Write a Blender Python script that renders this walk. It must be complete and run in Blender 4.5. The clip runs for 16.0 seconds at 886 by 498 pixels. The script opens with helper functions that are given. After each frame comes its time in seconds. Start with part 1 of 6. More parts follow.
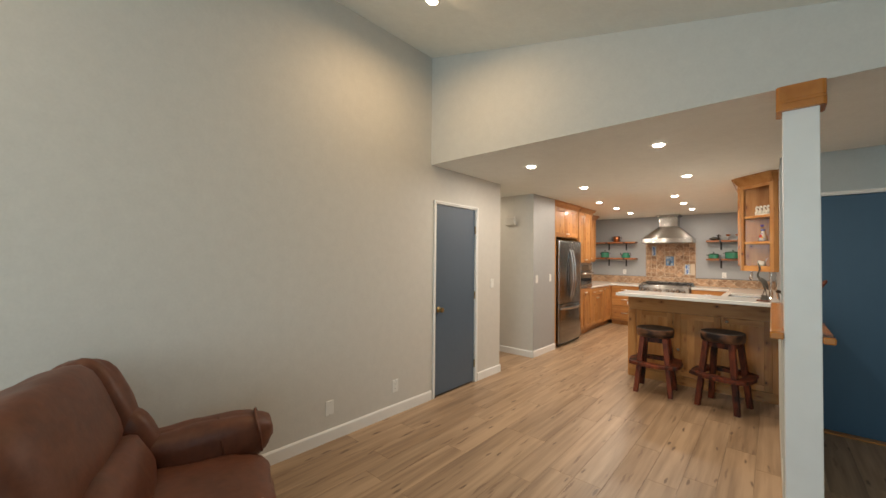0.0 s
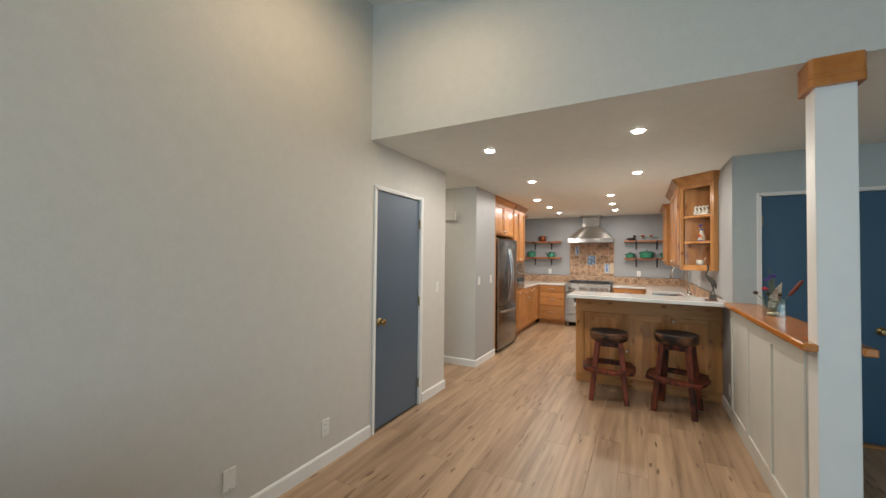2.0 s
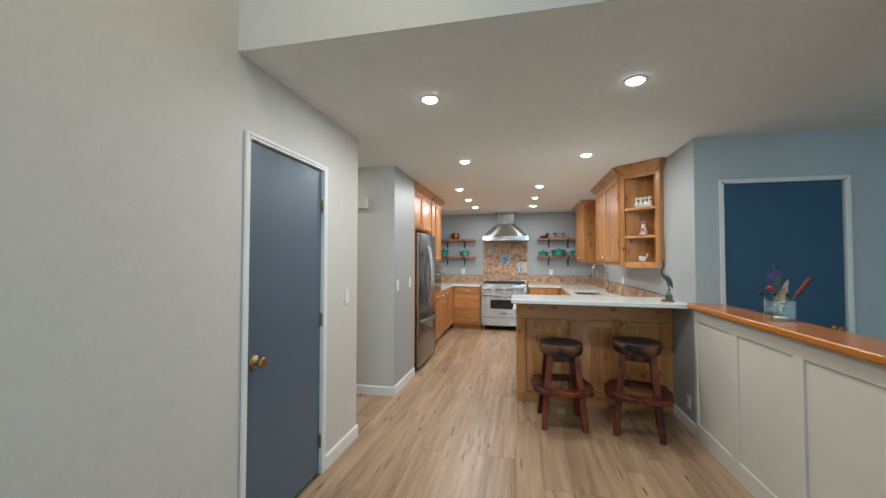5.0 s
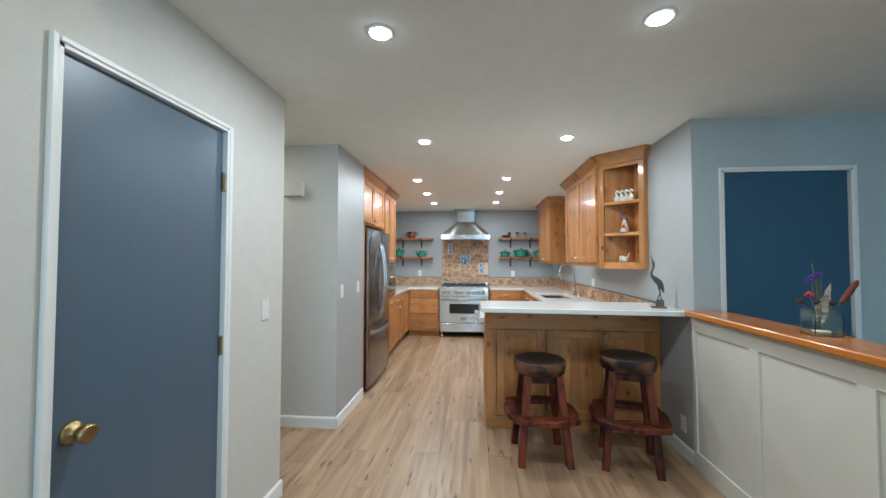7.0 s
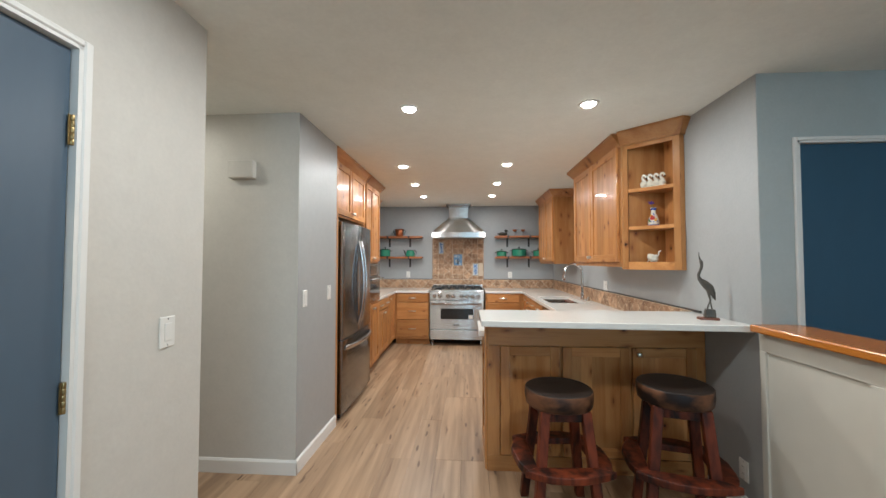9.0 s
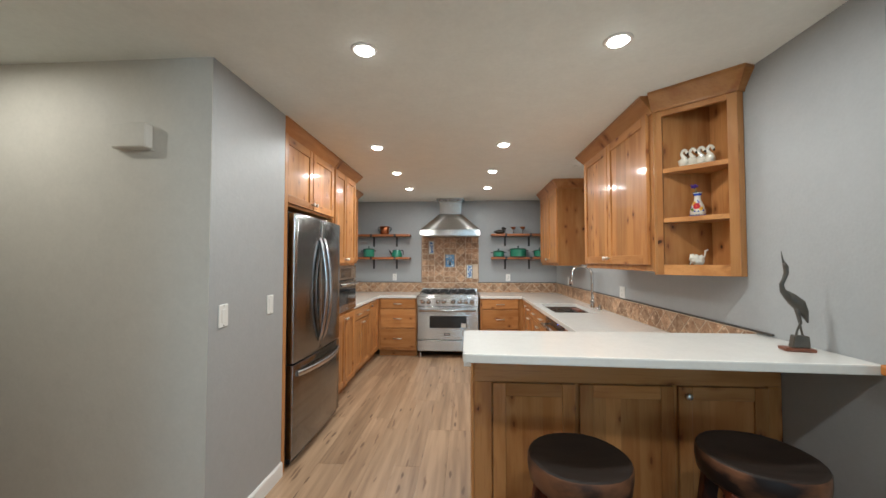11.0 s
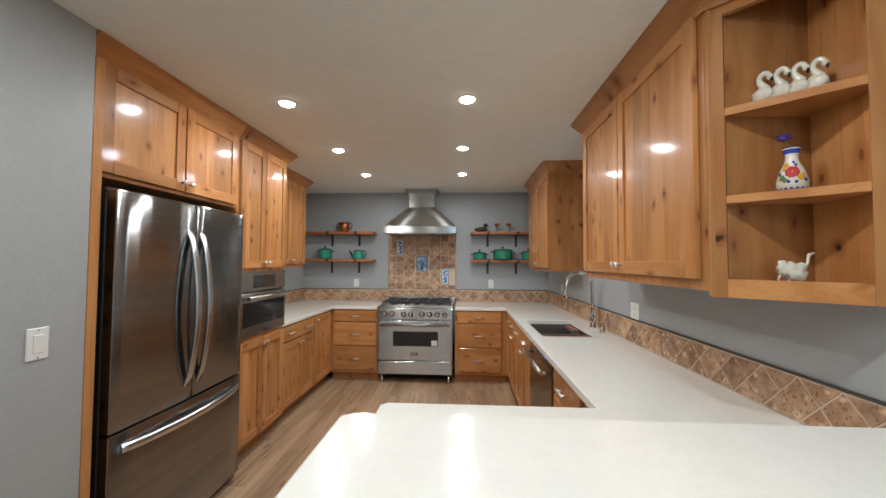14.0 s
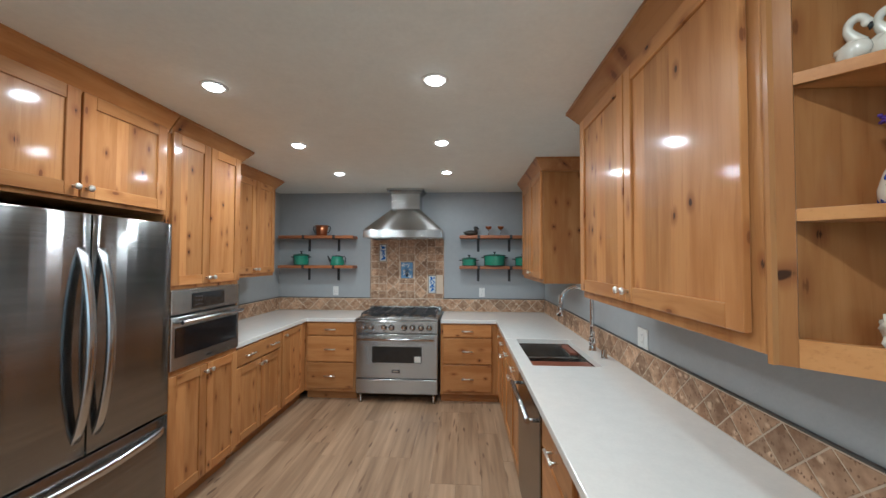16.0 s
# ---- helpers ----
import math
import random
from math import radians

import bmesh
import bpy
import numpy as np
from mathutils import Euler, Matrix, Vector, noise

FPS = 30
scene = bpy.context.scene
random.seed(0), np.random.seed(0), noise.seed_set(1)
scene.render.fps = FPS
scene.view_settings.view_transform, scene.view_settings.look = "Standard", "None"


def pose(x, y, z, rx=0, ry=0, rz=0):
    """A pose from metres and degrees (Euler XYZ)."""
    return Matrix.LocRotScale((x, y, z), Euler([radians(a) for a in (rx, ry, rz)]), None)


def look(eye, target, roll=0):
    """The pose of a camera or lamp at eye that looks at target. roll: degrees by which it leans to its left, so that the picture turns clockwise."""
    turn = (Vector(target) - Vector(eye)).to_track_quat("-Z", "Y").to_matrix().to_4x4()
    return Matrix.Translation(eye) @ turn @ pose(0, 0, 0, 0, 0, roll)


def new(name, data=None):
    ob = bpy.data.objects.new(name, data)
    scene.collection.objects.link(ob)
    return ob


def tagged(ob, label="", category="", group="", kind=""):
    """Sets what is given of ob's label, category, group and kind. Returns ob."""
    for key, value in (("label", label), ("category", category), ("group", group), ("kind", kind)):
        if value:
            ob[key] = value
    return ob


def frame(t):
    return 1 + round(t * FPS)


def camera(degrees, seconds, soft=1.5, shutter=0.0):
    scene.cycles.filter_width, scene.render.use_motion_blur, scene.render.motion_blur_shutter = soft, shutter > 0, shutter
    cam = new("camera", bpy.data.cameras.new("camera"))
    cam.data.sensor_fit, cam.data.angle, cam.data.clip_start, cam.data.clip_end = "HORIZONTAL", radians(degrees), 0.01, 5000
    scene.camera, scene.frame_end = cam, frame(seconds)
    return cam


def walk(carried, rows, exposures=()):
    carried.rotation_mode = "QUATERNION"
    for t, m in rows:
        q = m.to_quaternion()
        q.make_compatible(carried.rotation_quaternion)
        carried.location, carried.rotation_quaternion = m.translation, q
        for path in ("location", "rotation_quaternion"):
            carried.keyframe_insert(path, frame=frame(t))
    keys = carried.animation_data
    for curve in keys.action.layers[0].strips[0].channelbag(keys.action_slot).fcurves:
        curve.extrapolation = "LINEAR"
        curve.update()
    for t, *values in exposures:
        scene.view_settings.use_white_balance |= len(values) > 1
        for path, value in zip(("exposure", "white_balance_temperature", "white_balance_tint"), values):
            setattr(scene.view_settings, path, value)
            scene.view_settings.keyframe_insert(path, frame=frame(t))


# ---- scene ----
cam = camera(100.4, 16.0)
PATH = [
    (0, (0.636, 0.429, 1.479), (-0.694, 1.921, 1.521), 0.6),
    (0.5, (0.469, 0.494, 1.482), (-0.781, 2.054, 1.52), 0.7),
    (1, (0.313, 0.595, 1.476), (-0.846, 2.225, 1.517), 0.8),
    (1.5, (0.139, 0.706, 1.482), (-0.917, 2.404, 1.522), 0.7),
    (2, (-0.048, 0.815, 1.474), (-0.994, 2.577, 1.518), 0.6),
    (2.5, (-0.188, 0.961, 1.467), (-1.036, 2.772, 1.514), 0.4),
    (3, (-0.3, 1.107, 1.455), (-1.058, 2.958, 1.505), 0.5),
    (3.5, (-0.427, 1.236, 1.445), (-1.092, 3.121, 1.497), 0.5),
    (4, (-0.537, 1.386, 1.447), (-1.116, 3.299, 1.498), 0.3),
    (6.5, (-0.792, 2.182, 1.429), (-1.02, 4.168, 1.49), 0.1),
    (7, (-0.82, 2.339, 1.431), (-1.001, 4.33, 1.491), 0.1),
    (7.5, (-0.847, 2.483, 1.433), (-1.0, 4.477, 1.492), 0.0),
    (8, (-0.865, 2.653, 1.43), (-1.006, 4.647, 1.49), 0.0),
    (8.5, (-0.874, 2.822, 1.426), (-1.01, 4.817, 1.487), -0.0),
    (9, (-0.867, 2.995, 1.42), (-1.001, 4.99, 1.484), 0.0),
    (11.5, (-0.743, 3.892, 1.437), (-0.866, 5.887, 1.502), -0.0),
    (12, (-0.709, 4.065, 1.441), (-0.826, 6.06, 1.506), -0.0),
    (12.5, (-0.658, 4.24, 1.453), (-0.771, 6.236, 1.514), -0.0),
    (13, (-0.588, 4.417, 1.459), (-0.704, 6.413, 1.519), 0.1),
    (13.5, (-0.53, 4.577, 1.453), (-0.643, 6.573, 1.522), 0.2),
    (14, (-0.473, 4.717, 1.464), (-0.584, 6.713, 1.534), 0.3),
    (14.5, (-0.424, 4.848, 1.49), (-0.531, 6.844, 1.554), 0.2),
    (15, (-0.375, 4.963, 1.504), (-0.483, 6.959, 1.576), 0.3),
    (15.5, (-0.336, 5.071, 1.539), (-0.445, 7.066, 1.605), 0.3),
    (16, (-0.31, 5.154, 1.578), (-0.428, 7.15, 1.634), 0.2),
]
EXPOSURES = [(0, -0.1, 7250, 12), (2, -0.14, 6400, 9), (4, -0.18, 5900, 6), (7, -0.04, 5250, 0), (9, -0.12, 5800, 5), (12.5, -0.40, 5850, 4), (14.5, -0.50, 5600, 3), (16, -0.52, 5250, 1)]
walk(cam, [(t, look(eye, target, roll)) for t, eye, target, roll in PATH], EXPOSURES)

# ---- world and large lights ----
world = bpy.data.worlds.new("world")
scene.world = world
world.use_nodes = True
sky = world.node_tree.nodes.new("ShaderNodeTexSky")
sky.sky_type, sky.sun_disc, sky.sun_elevation, sky.sun_rotation = "NISHITA", False, radians(40), radians(150)
world.node_tree.links.new(sky.outputs[0], world.node_tree.nodes["Background"].inputs[0])
world.node_tree.nodes["Background"].inputs[1].default_value = 0.1

WARM, NEUTRAL, DAY = (1.0, 0.74, 0.46), (1.0, 0.93, 0.85), (0.57, 0.825, 1.0)
DOWN_WATTS, LIVING_WATTS, SOUTH_WATTS, EAST_WATTS = 12.5, 13.0, 68.0, 28.0


def lamp(name, where, aim, size, watts, colour, size_y=None):
    data = bpy.data.lights.new(name, "AREA")
    data.energy, data.color, data.size = watts, colour, size
    data.shape = "RECTANGLE" if size_y else "DISK"
    if size_y:
        data.size_y = size_y
    ob = new(name, data)
    ob.matrix_world = look(where, aim)
    return ob


# Plan: left wall face, right wall face, header face, kitchen ceiling, back wall
XL, XR, YH, ZC, YB = -2.012, 0.695, 3.20, 2.436, 9.87
XK = -2.74                      # kitchen's own left wall, behind the cabinets
YS, XE = -3.2, 2.3              # living room's rear wall, entry's outer wall
HALL0, HALL1, NOOK = 4.52, 5.425, 6.15
EY = 5.08                       # entry wall with the blue door
SLOPE = 0.25


def vault(x):
    return 3.56 - SLOPE * (x - XL)


lamp("unseen_daylight", (0.2, YS - 0.05, 1.85), (0.2, 0, 1.85), 2.8, SOUTH_WATTS, DAY, 1.7).data.spread = radians(140)
# Added lamp out of view: evens the light on the west wall.
lamp("unseen_daylight", (XE + 0.06, -1.3, 1.15), (0, -1.3, 1.1), 2.6, EAST_WATTS, DAY, 1.9)
DOWNLIGHTS = [(-1.243, 3.91), (-0.065, 3.91), (-1.256, 5.41), (-0.084, 5.41), (-1.56, 6.90), (-0.454, 6.89), (-1.565, 7.85), (-0.482, 7.835), (-1.565, 8.765), (-0.488, 8.755)]
for lx, ly in DOWNLIGHTS:
    lamp("downlight_beam", (lx, ly, ZC - 0.024), (lx, ly, 0), 0.085, DOWN_WATTS, NEUTRAL)
lamp("downlight_beam", (-3.0, 4.95, ZC - 0.024), (-3.0, 4.95, 0), 0.085, 7.0, (1.0, 0.90, 0.76))
# The rear one, at y -0.6, is an added unseen lamp for more light.
LIVING_LIGHTS = [(-1.22, 2.36), (-1.22, -0.6)]
for lx, ly in LIVING_LIGHTS:
    lamp("downlight_beam", (lx, ly, vault(lx) - 0.02), (lx - 0.05, ly, vault(lx) - 1), 0.11, LIVING_WATTS, WARM)


# ---- materials ----
def mat(name, colour, rough=0.5, metal=0.0, grain=None, spread=0.0, bump=0.0, scale=(20, 20, 20), dark=None, coat=0.0, by="object", rough_var=0.0, contrast=0.35):
    """Noise at two scales over a base colour; grain stretches the noise; spread varies the tone from piece to piece."""
    m = bpy.data.materials.new(name)
    m.use_nodes = True
    nt = m.node_tree
    n, link = nt.nodes, nt.links.new
    b = n["Principled BSDF"]
    b.inputs["Roughness"].default_value, b.inputs["Metallic"].default_value = rough, metal
    b.inputs["Coat Weight"].default_value, b.inputs["Coat Roughness"].default_value = coat, 0.12
    geo, co = n.new("ShaderNodeNewGeometry"), n.new("ShaderNodeTexCoord")
    info = n.new("ShaderNodeObjectInfo")
    rnd = {"object": info.outputs["Random"], "island": geo.outputs["Random Per Island"]}[by]
    off = n.new("ShaderNodeVectorMath")
    off.operation = "MULTIPLY_ADD"
    comb = n.new("ShaderNodeCombineXYZ")
    for i in range(3):
        link(rnd, comb.inputs[i])
    off.inputs[1].default_value = (37.0, 53.0, 71.0)
    link(comb.outputs[0], off.inputs[0])
    link(co.outputs["Object"], off.inputs[2])
    mp = n.new("ShaderNodeMapping")
    mp.inputs["Scale"].default_value = scale
    link(off.outputs[0], mp.inputs["Vector"])
    fine, wide = n.new("ShaderNodeTexNoise"), n.new("ShaderNodeTexNoise")
    fine.inputs["Scale"].default_value, fine.inputs["Detail"].default_value = 1.0, 6.0
    wide.inputs["Scale"].default_value, wide.inputs["Detail"].default_value = 0.23, 3.0
    link(mp.outputs[0], fine.inputs["Vector"])
    link(mp.outputs[0], wide.inputs["Vector"])
    add = n.new("ShaderNodeMath")
    add.operation = "ADD"
    link(fine.outputs[0], add.inputs[0])
    link(wide.outputs[0], add.inputs[1])
    ramp = n.new("ShaderNodeMapRange")
    ramp.inputs[1].default_value, ramp.inputs[2].default_value = 1 - contrast, 1 + contrast
    link(add.outputs[0], ramp.inputs[0])
    mix = n.new("ShaderNodeMix")
    mix.data_type = "RGBA"
    d = dark if dark else tuple(c * 0.93 for c in colour)
    mix.inputs["A"].default_value, mix.inputs["B"].default_value = (*d, 1), (*colour, 1)
    link(ramp.outputs[0], mix.inputs["Factor"])
    out = mix.outputs["Result"]
    if spread:
        hsv = n.new("ShaderNodeHueSaturation")
        tone = n.new("ShaderNodeMapRange")
        tone.inputs[3].default_value, tone.inputs[4].default_value = 1 - spread, 1 + spread
        link(rnd, tone.inputs[0])
        link(tone.outputs[0], hsv.inputs["Value"])
        link(out, hsv.inputs["Color"])
        out = hsv.outputs[0]
    link(out, b.inputs["Base Color"])
    if bump:
        bp = n.new("ShaderNodeBump")
        bp.inputs["Strength"].default_value, bp.inputs["Distance"].default_value = bump, 0.004
        link(fine.outputs[0], bp.inputs["Height"])
        link(bp.outputs[0], b.inputs["Normal"])
    if rough_var:
        rr = n.new("ShaderNodeMapRange")
        rr.inputs[3].default_value, rr.inputs[4].default_value = rough - rough_var, rough + rough_var
        link(wide.outputs[0], rr.inputs[0])
        link(rr.outputs[0], b.inputs["Roughness"])
    return m


def knots(m, along, size, colour, amount, reach=0.075, flat=1, long=2.2, thin=0.04):
    """Adds dark knots and mineral streaks to a wood material: stretched cells, a few of which are filled."""
    nt = m.node_tree
    n, link = nt.nodes, nt.links.new
    b = n["Principled BSDF"]
    src = b.inputs["Base Color"].links[0].from_socket
    off = next(x for x in n if x.type == "VECT_MATH")
    wob = n.new("ShaderNodeTexNoise")
    wob.inputs["Scale"].default_value, wob.inputs["Detail"].default_value = 9.0, 2.0
    link(off.outputs[0], wob.inputs["Vector"])
    shift = n.new("ShaderNodeVectorMath")
    shift.operation = "MULTIPLY_ADD"
    shift.inputs[1].default_value = (0.03, 0.03, 0.03)
    link(wob.outputs["Color"], shift.inputs[0])
    link(off.outputs[0], shift.inputs[2])
    mp = n.new("ShaderNodeMapping")
    mp.inputs["Scale"].default_value = [(thin if i == flat else 1 / (long if i == along else 1.0)) / size for i in range(3)]
    link(shift.outputs[0], mp.inputs["Vector"])
    vor = n.new("ShaderNodeTexVoronoi")
    vor.inputs["Scale"].default_value = 1.0
    link(mp.outputs[0], vor.inputs["Vector"])
    sep = n.new("ShaderNodeSeparateColor")
    link(vor.outputs["Color"], sep.inputs[0])
    few = n.new("ShaderNodeMath")
    few.operation = "LESS_THAN"
    few.inputs[1].default_value = amount
    link(sep.outputs[0], few.inputs[0])
    near = n.new("ShaderNodeMapRange")
    near.interpolation_type = "SMOOTHSTEP"
    near.inputs[1].default_value, near.inputs[2].default_value = reach * 1.9, reach * 0.7
    link(vor.outputs["Distance"], near.inputs[0])
    both = n.new("ShaderNodeMath")
    both.operation = "MULTIPLY"
    link(few.outputs[0], both.inputs[0])
    link(near.outputs[0], both.inputs[1])
    mix = n.new("ShaderNodeMix")
    mix.data_type = "RGBA"
    mix.inputs["B"].default_value = (*colour, 1)
    link(both.outputs[0], mix.inputs["Factor"])
    link(src, mix.inputs["A"])
    link(mix.outputs["Result"], b.inputs["Base Color"])
    return m


def glow(name, colour, strength):
    m = bpy.data.materials.new(name)
    m.use_nodes = True
    b = m.node_tree.nodes["Principled BSDF"]
    b.inputs["Emission Color"].default_value, b.inputs["Emission Strength"].default_value = (*colour, 1), strength
    b.inputs["Base Color"].default_value = (*colour, 1)
    return m


def glass(name, colour, rough=0.0):
    m = mat(name, colour, rough)
    b = m.node_tree.nodes["Principled BSDF"]
    b.inputs["Transmission Weight"].default_value, b.inputs["IOR"].default_value = 1.0, 1.45
    return m


PAINT = mat("greige_wall_paint", (0.605, 0.582, 0.532), 0.58, bump=0.13, scale=(60, 60, 60))
HALLP = mat("light_grey_wall_paint", (0.37, 0.38, 0.378), 0.45, bump=0.22, scale=(70, 70, 70))
GREY = mat("grey_wall_paint", (0.365, 0.378, 0.380), 0.45, bump=0.22, scale=(70, 70, 70))
ENTRY = mat("pale_blue_grey_paint", (0.44, 0.485, 0.48), 0.6, bump=0.2, scale=(60, 60, 60))
CEIL = mat("ceiling_paint", (0.84, 0.86, 0.82), 0.75, bump=0.25, scale=(45, 45, 45))
TRIM = mat("white_trim_paint", (0.78, 0.77, 0.74), 0.4, scale=(8, 8, 8))
CREAM = mat("off_white_panel_paint", (0.60, 0.575, 0.505), 0.42, scale=(8, 8, 8))
SLATE = mat("slate_blue_door_paint", (0.088, 0.125, 0.168), 0.36, bump=0.1, scale=(30, 30, 8))
BLUE = mat("deep_blue_door_paint", (0.03, 0.088, 0.15), 0.5, bump=0.12, scale=(30, 30, 8))
ALDER_C, ALDER_M, ALDER_D = (0.49, 0.232, 0.080), (0.38, 0.158, 0.048), (0.26, 0.094, 0.028)


def alder(name, along):
    """Knotty alder: wandering grain at three scales, sharp dark knots with a brown flame round them, satin varnish."""
    m = bpy.data.materials.new(name)
    m.use_nodes = True
    nt = m.node_tree
    n, link = nt.nodes, nt.links.new
    b = n["Principled BSDF"]
    b.inputs["Roughness"].default_value = 0.36
    b.inputs["Coat Weight"].default_value, b.inputs["Coat Roughness"].default_value = 0.35, 0.10
    co, info = n.new("ShaderNodeTexCoord"), n.new("ShaderNodeObjectInfo")
    comb = n.new("ShaderNodeCombineXYZ")
    for i in range(3):
        link(info.outputs["Random"], comb.inputs[i])
    off = n.new("ShaderNodeVectorMath")
    off.operation = "MULTIPLY_ADD"
    off.inputs[1].default_value = (37.0, 53.0, 71.0)
    link(comb.outputs[0], off.inputs[0])
    link(co.outputs["Object"], off.inputs[2])

    def stretched(src, lengthwise, across):
        mp = n.new("ShaderNodeMapping")
        mp.inputs["Scale"].default_value = [lengthwise if i == along else across for i in range(3)]
        link(src, mp.inputs["Vector"])
        return mp.outputs[0]

    def tex(src, detail, rough=0.55):
        t = n.new("ShaderNodeTexNoise")
        t.inputs["Scale"].default_value, t.inputs["Detail"].default_value, t.inputs["Roughness"].default_value = 1.0, detail, rough
        link(src, t.inputs["Vector"])
        return t

    def between(src, lo, hi, a=0.0, c=1.0):
        t = n.new("ShaderNodeMapRange")
        t.interpolation_type = "SMOOTHSTEP"
        for k, v in enumerate((lo, hi, a, c)):
            t.inputs[k + 1].default_value = v
        link(src, t.inputs[0])
        return t.outputs[0]

    def blend(fac, under, over):
        t = n.new("ShaderNodeMix")
        t.data_type = "RGBA"
        link(fac, t.inputs["Factor"])
        for key, v in (("A", under), ("B", over)):
            if isinstance(v, tuple):
                t.inputs[key].default_value = (*v, 1)
            else:
                link(v, t.inputs[key])
        return t.outputs["Result"]

    def times(p, q):
        t = n.new("ShaderNodeMath")
        t.operation = "MULTIPLY"
        link(p, t.inputs[0])
        if isinstance(q, float):
            t.inputs[1].default_value = q
        else:
            link(q, t.inputs[1])
        return t.outputs[0]

    sway = tex(stretched(off.outputs[0], 2.2, 7.0), 2.0)
    bent = n.new("ShaderNodeVectorMath")
    bent.operation = "MULTIPLY_ADD"
    bent.inputs[1].default_value = (0.030, 0.030, 0.030)
    link(sway.outputs["Color"], bent.inputs[0])
    link(off.outputs[0], bent.inputs[2])
    figure = between(tex(stretched(bent.outputs[0], 1.5, 10.0), 4.0).outputs[0], 0.38, 0.68)
    lines = between(tex(stretched(bent.outputs[0], 3.0, 85.0), 6.0, 0.7).outputs[0], 0.50, 0.68)
    col = blend(figure, ALDER_C, ALDER_M)
    col = blend(times(lines, 0.32), col, ALDER_D)

    axes = n.new("ShaderNodeSeparateXYZ")
    link(bent.outputs[0], axes.inputs[0])
    side = n.new("ShaderNodeMath")
    side.operation = "MULTIPLY_ADD"
    side.inputs[1].default_value = 0.8
    link(axes.outputs[1], side.inputs[0])
    link(axes.outputs[2 - along], side.inputs[2])

    def knotted(col, size, share, core, flame, long, reach):
        flat = n.new("ShaderNodeCombineXYZ")
        link(times(side.outputs[0], 1.0 / size), flat.inputs[0])
        link(times(axes.outputs[along], 1.0 / (size * long)), flat.inputs[1])
        vor = n.new("ShaderNodeTexVoronoi")
        vor.voronoi_dimensions = "2D"
        vor.inputs["Scale"].default_value = 1.0
        link(flat.outputs[0], vor.inputs["Vector"])
        sep = n.new("ShaderNodeSeparateColor")
        link(vor.outputs["Color"], sep.inputs[0])
        few = n.new("ShaderNodeMath")
        few.operation = "LESS_THAN"
        few.inputs[1].default_value = share
        link(sep.outputs[0], few.inputs[0])
        ragged = n.new("ShaderNodeMath")
        ragged.operation = "MULTIPLY_ADD"
        ragged.inputs[1].default_value = 0.10
        link(lines, ragged.inputs[0])
        link(vor.outputs["Distance"], ragged.inputs[2])
        col = blend(times(times(few.outputs[0], between(ragged.outputs[0], reach * 3.4, reach * 0.8)), 0.8), col, flame)
        return blend(times(few.outputs[0], between(ragged.outputs[0], reach * 1.05, reach * 0.6)), col, core)

    col = knotted(col, 0.095, 0.30, (0.19, 0.068, 0.022), (0.30, 0.114, 0.035), 2.6, 0.085)
    col = knotted(col, 0.16, 0.36, (0.060, 0.024, 0.011), (0.24, 0.085, 0.027), 1.5, 0.055)
    hsv = n.new("ShaderNodeHueSaturation")
    link(between(info.outputs["Random"], 0.0, 1.0, 0.84, 1.14), hsv.inputs["Value"])
    link(col, hsv.inputs["Color"])
    link(hsv.outputs[0], b.inputs["Base Color"])
    bp = n.new("ShaderNodeBump")
    bp.inputs["Strength"].default_value, bp.inputs["Distance"].default_value = 0.05, 0.002
    link(lines, bp.inputs["Height"])
    link(bp.outputs[0], b.inputs["Normal"])
    return m


ALDER_V, ALDER_H = alder("knotty_alder_upright", 2), alder("knotty_alder_level", 0)
LEDGE = mat("varnished_amber_wood", (0.58, 0.215, 0.035), 0.27, spread=0.1, scale=(14, 1.4, 14), dark=(0.38, 0.12, 0.015), coat=0.35)
STOOL = mat("dark_redwood", (0.17, 0.036, 0.014), 0.5, spread=0.2, bump=0.4, scale=(24, 24, 7), dark=(0.014, 0.006, 0.005), contrast=0.2)
SEATW = mat("dark_two_tone_slab", (0.155, 0.068, 0.034), 0.45, bump=0.4, scale=(8, 8, 14), dark=(0.014, 0.009, 0.008), contrast=0.13)
SEATT = mat("worn_dark_seat_top", (0.034, 0.023, 0.018), 0.55, bump=0.4, scale=(5, 18, 18), dark=(0.014, 0.010, 0.008))
PLANK = mat("oak_floor_plank", (0.425, 0.285, 0.175), 0.38, spread=0.07, bump=0.12, scale=(26, 1.4, 26), dark=(0.235, 0.147, 0.085), rough_var=0.06, contrast=0.23)
knots(PLANK, 1, 0.030, (0.20, 0.118, 0.066), 0.22, 0.22, flat=2, long=11.0)
knots(PLANK, 1, 0.045, (0.125, 0.070, 0.038), 0.17, 0.16, flat=2, long=4.5)
SUBFLOOR = mat("dark_floor_joint", (0.20, 0.13, 0.08), 0.8)
QUARTZ = mat("white_quartz", (0.79, 0.775, 0.73), 0.12, scale=(70, 70, 70), coat=0.15)
STEEL = mat("brushed_steel", (0.48, 0.47, 0.45), 0.24, 1.0, scale=(2, 60, 60), bump=0.03, dark=(0.49, 0.48, 0.46))
STEELV = mat("brushed_steel_upright", (0.31, 0.306, 0.297), 0.17, 1.0, scale=(1.5, 1.5, 120), bump=0.012, dark=(0.22, 0.216, 0.21))
STEELB = mat("satin_steel_bar", (0.62, 0.62, 0.62), 0.22, 1.0)
NICKEL = mat("satin_nickel", (0.80, 0.78, 0.74), 0.38, 1.0)
CHROME = mat("polished_chrome", (0.70, 0.70, 0.70), 0.08, 1.0)
BLACK = mat("black_enamel", (0.012, 0.012, 0.013), 0.3)
IRON = mat("black_iron", (0.02, 0.02, 0.021), 0.5, bump=0.1)
